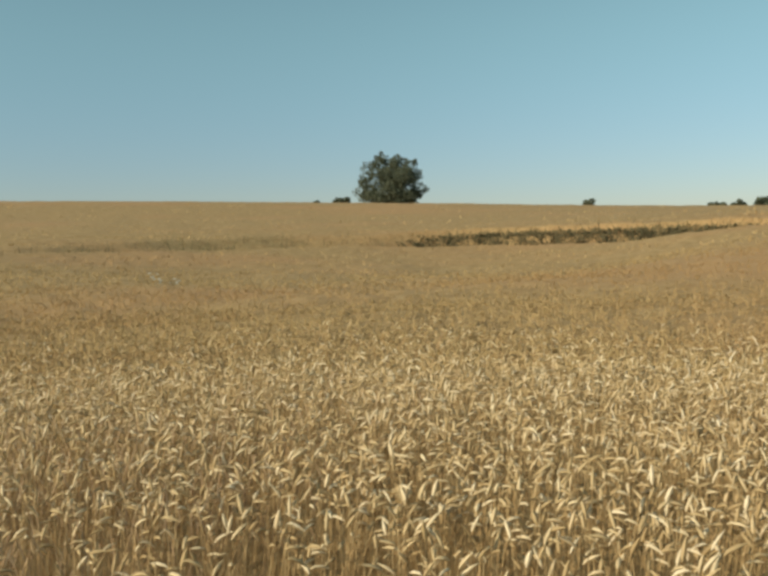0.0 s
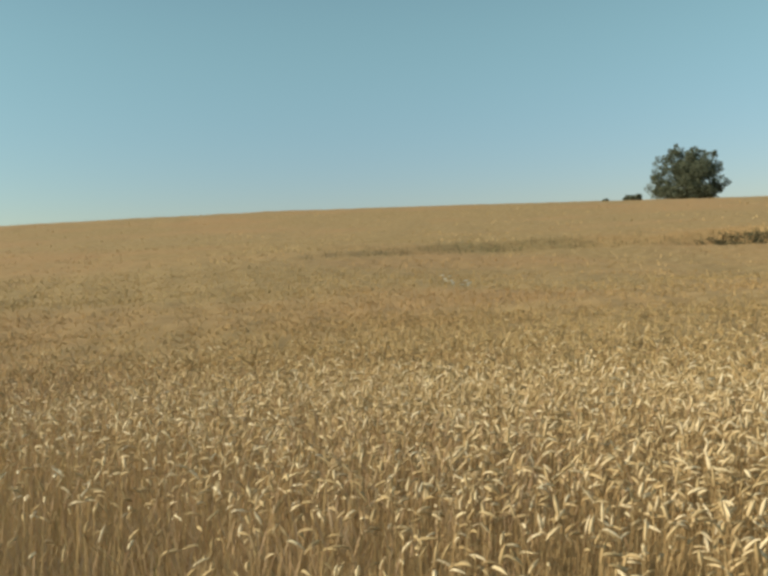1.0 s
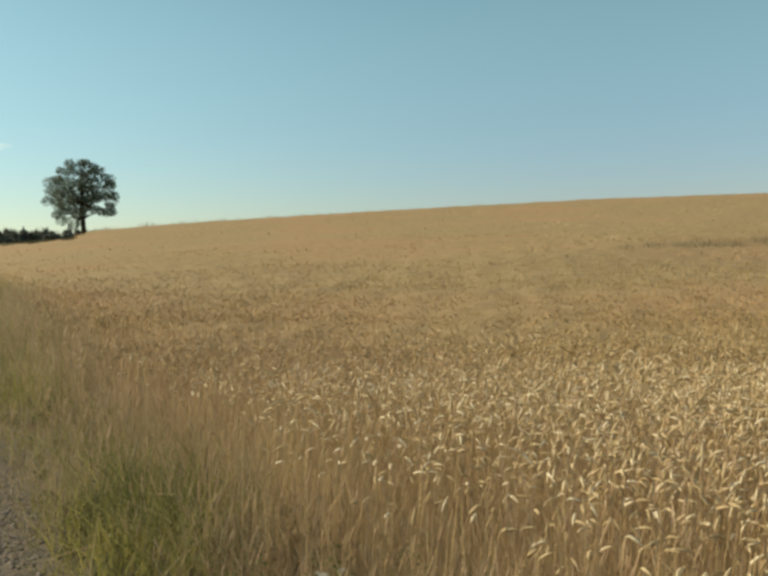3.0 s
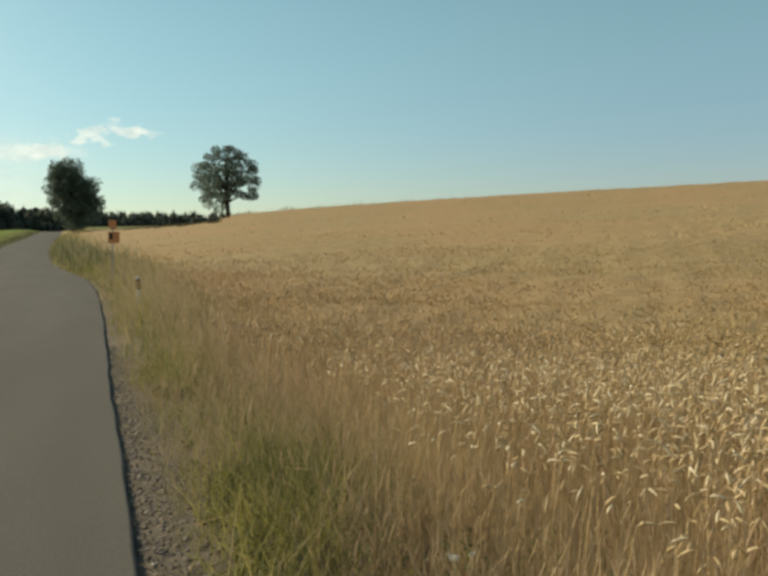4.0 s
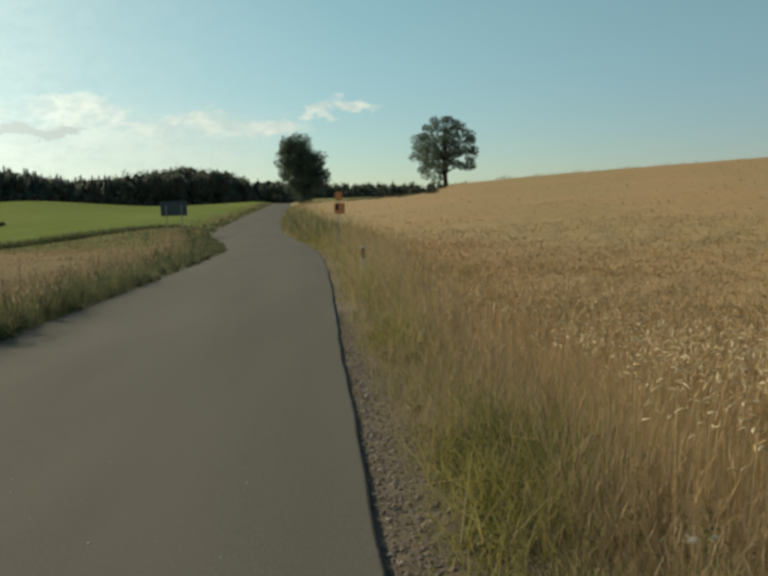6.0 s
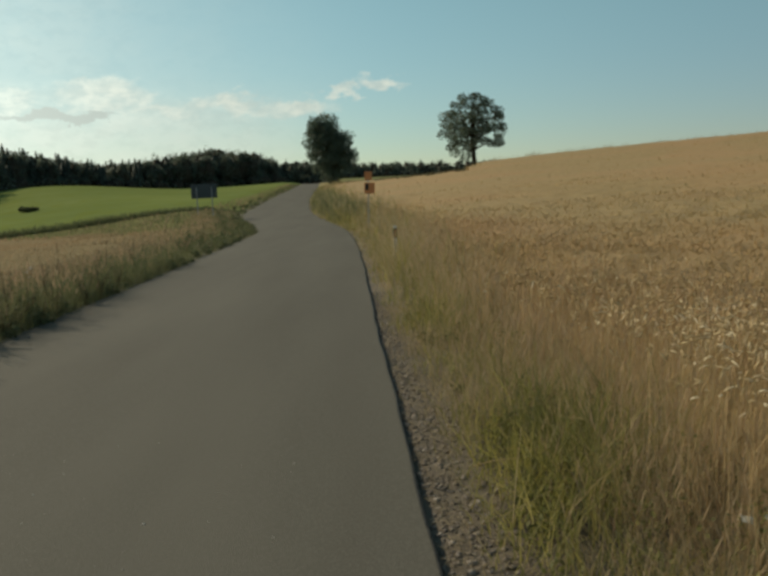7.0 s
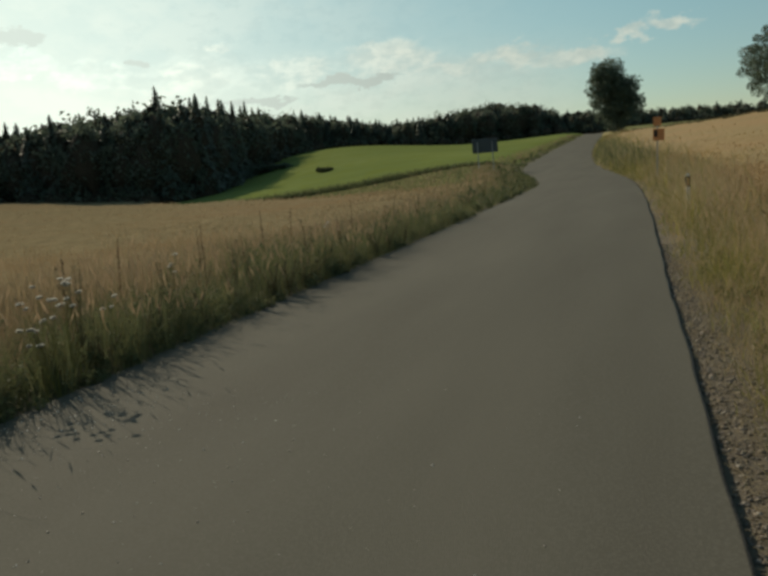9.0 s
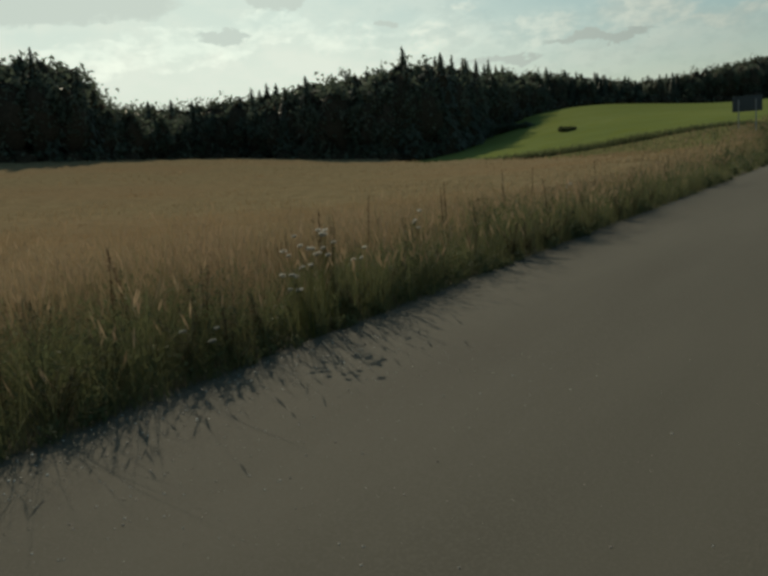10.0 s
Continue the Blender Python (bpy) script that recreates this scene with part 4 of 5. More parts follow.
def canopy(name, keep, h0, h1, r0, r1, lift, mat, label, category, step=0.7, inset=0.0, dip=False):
    """Inner mass of a stand of corn: a sheet below the tips, coloured as shade."""
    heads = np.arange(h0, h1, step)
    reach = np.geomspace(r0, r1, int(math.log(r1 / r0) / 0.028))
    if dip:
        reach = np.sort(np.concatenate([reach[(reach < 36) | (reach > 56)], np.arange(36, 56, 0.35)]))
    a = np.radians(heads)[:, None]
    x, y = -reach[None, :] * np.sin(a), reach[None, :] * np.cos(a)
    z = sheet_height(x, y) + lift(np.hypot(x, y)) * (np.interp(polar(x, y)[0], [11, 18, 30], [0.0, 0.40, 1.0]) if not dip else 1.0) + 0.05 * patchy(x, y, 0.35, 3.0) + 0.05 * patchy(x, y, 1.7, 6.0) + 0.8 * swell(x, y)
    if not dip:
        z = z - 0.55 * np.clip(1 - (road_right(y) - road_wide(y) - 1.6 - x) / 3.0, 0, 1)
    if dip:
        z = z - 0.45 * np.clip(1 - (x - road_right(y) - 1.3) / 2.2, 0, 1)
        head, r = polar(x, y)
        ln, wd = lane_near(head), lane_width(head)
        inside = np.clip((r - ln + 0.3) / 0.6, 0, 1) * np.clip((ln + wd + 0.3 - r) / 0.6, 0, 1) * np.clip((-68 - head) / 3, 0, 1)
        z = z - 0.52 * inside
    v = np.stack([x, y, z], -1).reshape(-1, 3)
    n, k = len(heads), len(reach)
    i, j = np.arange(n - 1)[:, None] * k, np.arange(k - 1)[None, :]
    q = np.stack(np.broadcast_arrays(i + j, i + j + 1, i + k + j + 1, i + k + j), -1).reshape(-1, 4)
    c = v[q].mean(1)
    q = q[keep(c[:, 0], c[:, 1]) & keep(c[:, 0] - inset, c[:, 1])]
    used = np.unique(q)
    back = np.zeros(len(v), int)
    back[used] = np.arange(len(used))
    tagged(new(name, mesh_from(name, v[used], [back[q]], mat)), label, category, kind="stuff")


TALL = 0.82


def build_wheat():
    pair = [M["ear"], M["straw"]]
    h0, h1 = -98, 4
    for name, heap in (
        ("wheat_at_the_verge", wheat_near(*spread(1.0, 7.5, h0, h1, 500, wheat_right), TALL)),
        ("wheat_stand", wheat_mid(*spread(7.5, 11.5, h0, h1, 165, wheat_right), TALL, 0.085, 0.018, 0.35)),
        ("wheat_stand_further", wheat_mid(*spread(10.5, 16, h0, h1, 80, wheat_right), TALL, 0.085, 0.019, 0.5)),
        ("wheat_slope", wheat_mid(*spread(14.5, 23, h0, h1, 42, wheat_right), TALL, 0.095, 0.023, 0.7)),
        ("wheat_slope_further", wheat_mid(*spread(21.5, 33, h0, h1, 22, wheat_right), TALL, 0.10, 0.027, 0.75)),
        ("wheat_beside_the_road", wheat_mid(*spread(1.0, 11, -140, h0, 90, wheat_right), TALL, 0.09, 0.018, 0.2)),
        ("wheat_rise", wheat_far(*spread(32, 62, h0, h1, 15, wheat_right), TALL - 0.01, 0.06, 0.5)),
        ("wheat_hilltop", wheat_far(*spread(62, 180, h0, h1, 1.5, wheat_right), TALL + 0.02, 0.14, 0.5)),
    ):
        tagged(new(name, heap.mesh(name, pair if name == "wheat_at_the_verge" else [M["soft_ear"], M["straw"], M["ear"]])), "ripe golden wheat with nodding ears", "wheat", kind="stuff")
    canopy("wheat_mass", wheat_solid, h0, h1 + 2, 2.2, 190, lambda r: np.interp(r, [3.5, 8, 11, 15, 20, 60, 190], [0.34, 0.56, 0.70, 0.74, 0.755, 0.785, 0.845]), M["under"], "sheet below the wheat tips, coloured as the shade between stalks", "wheat", 0.5, 0.9, True)


build_wheat()


def build_grain():
    pair = [M["grain"], M["grain"]]
    h0, h1 = 4, 66
    for name, heap in (
        ("grain_stand", wheat_far(*spread(6, 22, h0, h1, 120, grain_left), 0.78, 0.010, 0.2)),
        ("grain_slope", wheat_far(*spread(22, 60, h0, h1, 15, grain_left), 0.78, 0.045, 0.3)),
        ("grain_valley", wheat_far(*spread(60, 150, h0, h1, 2.5, grain_left), 0.82, 0.15, 0.3)),
    ):
        tagged(new(name, heap.mesh(name, pair)), "brownish ripening grain below the road", "grain", kind="stuff")
    canopy("grain_mass", grain_left, 2, 110, 6.0, 150, lambda r: np.interp(r, [4, 20, 60, 150], [0.52, 0.66, 0.74, 0.78]), M["grain_mass"], "grain field spreading to the wood's edge", "grain", 0.6, -2.0)


build_grain()


# ---- verges ----
def blades(x, y, tall, width, lean, slot, heap, k=3, spread_h=0.25):
    n = len(x)
    if n == 0:
        return
    z = sheet_height(x, y)
    h = tall * rng.normal(1, spread_h, n).clip(0.35, 1.7)
    a = rng.uniform(0, 2 * np.pi, n)
    l = np.stack([np.cos(a), np.sin(a)], 1) * rng.gamma(2, 0.5, n).clip(0, 2.0)[:, None] * lean
    c = stalk_curves(np.stack([x, y, z - 0.02], 1), h, l, np.linspace(0, 1, k))
    w = width * np.linspace(1, 0.12, k)[None, :] * rng.uniform(0.7, 1.3, n)[:, None]
    heap.add(*ribbons(c, w, unit(np.stack([rng.normal(size=n), rng.normal(size=n), 0 * x], 1))), slot)
    return c


def strip(y0, y1, off0, off1, per_m2, side=1):
    """Points beside the road: offsets outward from its right (1) or left (-1) edge."""
    n = int((y1 - y0) * abs(off1 - off0) * per_m2)
    y = rng.uniform(y0, y1, n)
    off = rng.uniform(off0, off1, n)
    x = road_right(y) + off if side > 0 else road_right(y) - road_wide(y) - off
    return x, y, off


def gravel_width(y):
    return np.interp(np.asarray(y, float), (1, 4, 7, 11, 16, 22), (0.46, 0.44, 0.36, 0.20, 0.10, 0.04))


def panicles(c, size, slot, heap, fat=1.0):
    """Loose seed heads on top of grass stems."""
    n = len(c)
    p = c[:, -1]
    a = rng.uniform(0, 2 * np.pi, n)
    tip = p + np.stack([np.cos(a) * 0.35, np.sin(a) * 0.35, 0.9 + 0 * a], 1) * (size * rng.uniform(0.6, 1.3, n))[:, None]
    w = np.repeat(np.array([[0.006, 0.020, 0.003]]) * fat, n, 0) * rng.uniform(0.6, 1.3, (n, 1))
    heap.add(*ribbons(np.stack([p, (p + tip) / 2, tip], 1), w, unit(np.stack([rng.normal(size=n), rng.normal(size=n), 0 * a], 1))), slot)


def build_verges():
    mats = [M["grass"], M["dry_grass"], M["rust_grass"], M["fresh_grass"], M["low_leaf"], M["clump_leaf"], M["clump_leaf"], M["rank_grass"]]

    def lit(x, y):
        """Fresh yellow-green growth beside the gravel."""
        return np.exp(-(((x - 0.68) / 0.34) ** 2) - ((y - 4.3) / 1.05) ** 2) + 0.6 * np.exp(-(((x - 0.75) / 0.4) ** 2) - ((y - 10.2) / 1.2) ** 2)

    def deep(x, y):
        """The dark leafy clump behind it."""
        return 0.75 * np.exp(-(((x - 1.22) / 0.36) ** 2) - ((y - 5.2) / 1.0) ** 2)

    # right-hand verge
    heap = Heap()
    for y0, y1, dens, wide in ((-9, -1.2, 300, 0.008), (1.5, 7, 1000, 0.0050), (7, 12, 560, 0.0062), (12, 24, 230, 0.011), (24, 60, 90, 0.026), (60, 170, 12, 0.08)):
        near = 4 if -1 < y0 < 7 else 3
        far = (2.9 if y1 < 13 else 2.0) + 0.02 * y1
        x, y, off = strip(y0, y1, 0.03, far, dens)
        by_post = np.where(np.hypot((x - 0.5) / 0.5, (y - 18.4) / 2.4) < 1, 1.55, 1.0)
        green = patchy(x, y, 0.7, 4.0) * 0.7 + patchy(x, y, 2.1, 1.5) * 0.35 + rng.normal(0, 0.35, len(x)) + lit(x, y) * 1.2 + deep(x, y) * 1.4 + 0.5 * np.clip((y - 30) / 15, 0, 1) > np.interp(off, [0.5, 0.9, 2.3], [0.32, 0.32, 0.90])
        bare = gravel_width(y)
        ok = rng.random(len(x)) < np.clip((off - bare * 0.3) / (bare * 0.9 + 0.02), 0.05, 1) * np.clip((far - off) / 0.5, 0, 1)
        tall = np.interp(off, [0.15, 0.4, 0.8, 1.2, 2.0, 3.0], [0.07, 0.18, 0.30, 0.38, 0.50, 0.56]) * (1 + 0.35 * patchy(x, y, 0.45, 9.0)) * np.interp(y, [8, 14], [1.0, 1.45]) * by_post * (1 + 0.25 * deep(x, y))
        fresh = ok & green & (rng.random(len(x)) < lit(x, y) * 0.75 + 0.10)
        dark = ok & green & ~fresh & (rng.random(len(x)) < deep(x, y) * 0.8 + 0.08)
        g, d = ok & green & ~fresh & ~dark, ok & ~green
        for pick, slot, k, w in ((fresh, 3, 1.1, 1.8), (dark, 6, 1.1, 1.8), (g, 0, 1.0, 1.4), (d, 1, 1.0, 0.9)):
            blades(x[pick], y[pick], tall[pick] * k, wide * w, 0.60, slot, heap, near, 0.45)
        # low leafy plants between the grasses
        if 0 < y0 < 12:
            x, y, off = strip(y0, y1, 0.42, 1.9, 46 if y0 < 7 else 16)
            keep = rng.random(len(x)) < 0.18 + lit(x, y) * 0.6 + deep(x, y) * 1.2
            x, y, off = x[keep], y[keep], off[keep]
            up = np.interp(off, [0.2, 0.5, 1.5], [0.07, 0.18, 0.38]) * rng.uniform(0.5, 1.3, len(x))
            for pick, slot in ((x < 0.95, 4), (x >= 0.95, 5)):
                c = np.stack([x[pick], y[pick], sheet_height(x[pick], y[pick]) + up[pick] * 0.5], 1)
                u = up[pick]
                heap.add(*leaf_cloud(c, np.stack([0.05 + u * 0.2, 0.05 + u * 0.2, u * 0.6], 1), len(c) * 52, 0.016 if y0 < 7 else 0.024), slot)
        # tall red-brown bent, a haze of fine stems that runs into the wheat
        x, y, off = strip(y0, y1, 0.55, far + 1.9, dens * (0.50 if y0 < 7 else 0.56))
        keep = (patchy(x, y, 0.8, 1.0) * 0.7 + patchy(x, y, 2.4, 6.0) * 0.5 + rng.normal(0, 0.5, len(x)) > np.interp(off, [0.55, 1.1, 2.5, 4.8], [0.55, -0.35, -0.7, 0.35]))
        keep &= (np.hypot((x - 0.5) / 0.5, (y - 18.4) / 2.4) > 1) & (rng.random(len(x)) > 0.85 * np.clip(lit(x, y) + deep(x, y), 0, 1))
        x, y, off = x[keep], y[keep], off[keep]
        c = blades(x, y, np.interp(off, [0.55, 1.1, 2.0, 4.5], [0.34, 0.56, 0.70, 0.76]), wide * 0.40, 0.30, 2, heap, near, 0.24)
        if 0 < y0 < 24:
            panicles(c, 0.12, 2, heap, 0.24 if y0 < 7 else 0.36 if y0 < 12 else 0.7)
    # rank tufts on the inside of the bend
    x, y, off = strip(46, 104, 0.25, 3.4, 12)
    tall = np.interp(off, [0.25, 1.0, 2.4, 3.4], [0.5, 1.1, 1.25, 0.9]) * (1 + 0.25 * patchy(x, y, 1.5, 3.0))
    pick = rng.random(len(x)) < 0.75
    blades(x[pick], y[pick], tall[pick], 0.07, 0.4, 7, heap, 3, 0.25)
    blades(x[~pick], y[~pick], tall[~pick], 0.05, 0.3, 1, heap, 3, 0.25)
    tagged(new("field_verge_grass", heap.mesh("field_verge_grass", mats)), "mixed green and red-brown grass between road and wheat", "grass", kind="stuff")
    # left-hand verge
    heap = Heap()
    for y0, y1, dens, wide in ((-9, 0.3, 150, 0.012), (0.3, 9, 720, 0.0058), (9, 24, 260, 0.011), (24, 62, 70, 0.028), (62, 215, 9, 0.09)):
        x, y, off = strip(y0, y1, -0.10, 4.2, dens, -1)
        thin = rng.random(len(x)) < np.interp(off, [2.0, 4.2], [1.0, 0.06])
        x, y, off = x[thin], y[thin], off[thin]
        green = patchy(x, y, 1.1, 8.0) * 0.8 + rng.normal(0, 0.4, len(x)) > np.interp(off, [0, 0.8, 1.8, 3.0, 4.0], [-1.2, -0.6, 0.1, 0.6, 0.9]) - np.interp(y, [8, 22], [0.0, 0.30])
        tall = np.interp(off, [-0.1, 0.12, 0.5, 1.4, 2.6], [0.16, 0.36, 0.52, 0.58, 0.62]) * (1 + 0.42 * patchy(x, y, 0.32, 3.0) + 0.42 * patchy(x, y, 1.3, 7.0)) * np.interp(y, [9, 18, 28, 42, 60], [1.0, 0.72, 0.50, 0.36, 0.36]) * (1 - 0.4 * np.exp(-((y - 5.3) / 0.7) ** 2) * (off < 0.5))
        blades(x[green], y[green], tall[green], wide * 1.15, 0.8, 0, heap, 4 if -1 < y0 < 7 else 3, 0.42)
        blades(x[~green], y[~green], tall[~green] * 1.05, wide * 0.7, 0.55, 1, heap, 4 if -1 < y0 < 7 else 3, 0.38)
        # leafy weeds in rounded clumps
        x, y, off = strip(y0, y1, -0.06, 1.9, (10, 34, 9, 2.2, 0.3)[(-9, 0.3, 9, 24, 62).index(y0)], -1)
        n = len(x)
        up = np.interp(off, [-0.06, 0.15, 0.7, 1.9], [0.16, 0.34, 0.52, 0.58]) * rng.uniform(0.45, 1.25, n) * (1 + 0.45 * patchy(x, y, 1.3, 7.0)) * np.interp(y, [9, 18, 28, 42, 60], [1.0, 0.85, 0.80, 0.42, 0.42])
        c = np.stack([x, y, sheet_height(x, y) + up * 0.55], 1)
        heap.add(*leaf_cloud(c, np.stack([0.06 + up * 0.22, 0.06 + up * 0.22, up * 0.62], 1), n * 50, (0.030, 0.022, 0.032, 0.05, 0.10)[(-9, 0.3, 9, 24, 62).index(y0)]), 3)
        x, y, off = strip(y0, y1, 0.6, 3.6, dens * 0.22, -1)
        keep = patchy(x, y, 0.9, 2.5) + rng.normal(0, 0.4, len(x)) > 0.0
        x, y = x[keep], y[keep]
        c = blades(x, y, 0.86 * np.interp(y, [8, 18, 28, 42], [1.0, 0.66, 0.42, 0.30]), wide * 0.55, 0.16, 2, heap, 4 if -1 < y0 < 7 else 3, 0.2)
        if y0 < 24:
            panicles(c, 0.13, 2, heap, 0.55)
        x, y, off = strip(y0, y1, 0.0, 0.7, dens * 0.16, -1)
        blades(x, y, 0.56 * np.interp(y, [12, 26, 42], [1.0, 0.8, 0.4]), wide * 0.6, 0.5, 0, heap, 4 if -1 < y0 < 7 else 3, 0.4)
    # loose tall fringe over the asphalt's edge
    clump = rng.uniform(0.5, 22, 150)
    y = np.repeat(clump, 14) + rng.normal(0, 0.07, 150 * 14)
    off = np.repeat(rng.uniform(-0.02, 0.30, 150), 14) + rng.normal(0, 0.05, 150 * 14)
    x = road_right(y) - road_wide(y) - off.clip(-0.04, 1)
    c = blades(x, y, np.repeat(rng.uniform(0.45, 0.80, 150), 14), 0.0075, 0.34, 0, heap, 4, 0.2)
    panicles(c[::3], 0.14, 2, heap, 0.8)
    tagged(new("valley_verge_grass", heap.mesh("valley_verge_grass", [M["rank_grass"], M["russet_grass"], M["russet_grass"], M["verge_leaf"]])), "tall backlit grass and weeds along the road", "grass", kind="stuff")
    # weeds in the gap of the wheat
    heap = Heap()
    def gap(x, y):
        head, r = polar(x, y)
        ln = lane_near(head)
        return (r > ln - 0.2) & (r < ln + lane_width(head) + 0.5) & (head < -42) & (rng.random(len(x)) < np.interp(head, [-97, -94, -71, -68, -55], [0.2, 1.0, 1.0, 0.4, 0.3]))
    x, y = spread(30, 60, -98, -68, 12, gap)
    c = np.stack([x, y, sheet_height(x, y) + np.where(polar(x, y)[0] > -68, 0.62, 0.30)], 1)
    heap.add(*leaf_cloud(c, np.repeat(np.array([[0.30, 0.30, 0.36]]), len(x), 0), len(x) * 16, 0.09))
    x, y = spread(30, 60, -98, -40, 22, gap)
    blades(x, y, np.where(polar(x, y)[0] > -68, 0.92, 0.70), 0.08, 0.3, 0, heap, 3, 0.25)
    def broken(x, y):
        head, r = polar(x, y)
        return (np.abs(r - lane_near(head) - 0.8) < 1.3) & (patchy(x, y, 1.1, 2.2) + 0.5 * patchy(x, y, 0.4, 5.0) > -0.15)
    x, y = spread(32, 54, -69, -46.5, 26, broken)
    some = rng.random(len(x)) < 0.5
    blades(x[some], y[some], 0.98 + 0.12 * patchy(x[some], y[some], 0.9, 4.0), 0.05, 0.22, 0, heap, 3, 0.18)
    blades(x[~some], y[~some], 0.94 + 0.12 * patchy(x[~some], y[~some], 0.9, 4.0), 0.05, 0.25, 1, heap, 3, 0.18)
    for h0, h1, r0, r1 in ((-15.4, -12.0, 64, 66), (-20.5, -12.6, 50, 51.4), (-27, -22, 58, 59.5)):
        x, y = spread(r0, r1, h0, h1, 9, lambda x, y: patchy(x, y, 1.4, 1.2) > -0.2)
        blades(x, y, 0.98, 0.06, 0.25, 0, heap, 3, 0.12)
    tagged(new("weed_strip", heap.mesh("weed_strip", [M["weeds"], M["rank_grass"]])), "dark grey-green weeds filling a gap in the wheat", "weeds", kind="stuff")
    # stray tall grass and weeds along the crest
    heap = Heap()
    head = np.concatenate([rng.normal(m, 0.22, 16) for m in rng.uniform(-24, -8.2, 26)] + [rng.uniform(-45, -8, 150)])
    r = rng.uniform(120, 136, len(head))
    x, y = -r * np.sin(np.radians(head)), r * np.cos(np.radians(head))
    c = blades(x, y, np.interp(head, [-45, -22, -10], [1.05, 1.15, 1.42]), 0.09, 0.18, 0, heap, 3, 0.12)
    tagged(new("crest_grass", heap.mesh("crest_grass", [M["dull_grass"]])), "stray tall grass standing along the wheat crest", "grass", kind="stuff")
    # dark brown line of tall blades where the wheat ends
    heap = Heap()
    head = rng.uniform(-7.6, 2.0, 2300)
    r = wheat_end(head) + rng.uniform(0, 2.2, len(head))
    x, y = -r * np.sin(np.radians(head)), r * np.cos(np.radians(head))
    keep = x > road_right(y) + 0.5
    blades(x[keep], y[keep], np.interp(head[keep], [-7.6, -6.2, -3, 2], [0.8, 1.02, 1.12, 1.10]), 0.10, 0.15, 0, heap, 3, 0.10)
    tagged(new("wheat_margin", heap.mesh("wheat_margin", [M["weeds"]])), "dark brown line of tall blades where the wheat ends", "weeds", kind="stuff")
    # short growth on the fallow strip
    heap = Heap()
    x, y = spread(38, 96, 5, 31, 7, lambda x, y: (polar(x, y)[1] > grain_far(polar(x, y)[0]) - 1) & (polar(x, y)[1] < meadow_near(np.clip(polar(x, y)[0], 3, 34))) & (x < road_right(y) - road_wide(y) - 0.6))
    green = rng.random(len(x)) < 0.80 + 0.2 * patchy(x, y, 6.0, 1.0)
    blades(x[green], y[green], 0.17, 0.09, 0.6, 0, heap, 3, 0.3)
    blades(x[~green], y[~green], 0.24, 0.06, 0.4, 1, heap, 3, 0.3)
    tagged(new("fallow_growth", heap.mesh("fallow_growth", [M["rank_grass"], M["russet_grass"]])), "short green and russet growth on a fallow strip", "grass", kind="stuff")
    # ranker grass between grain and meadow
    heap = Heap()
    head = rng.uniform(8.5, 33, 6000)
    r = meadow_near(head) + rng.uniform(-1.0, 1.0, len(head))
    x, y = -r * np.sin(np.radians(head)), r * np.cos(np.radians(head))
    blades(x, y, np.interp(head, [8.5, 13, 18], [0.15, 0.38, 0.58]), 0.08, 0.3, 0, heap, 3, 0.3)
    tagged(new("meadow_margin", heap.mesh("meadow_margin", [M["verge_leaf"]])), "rank dark grass along the meadow's margin", "grass", kind="stuff")


build_verges()


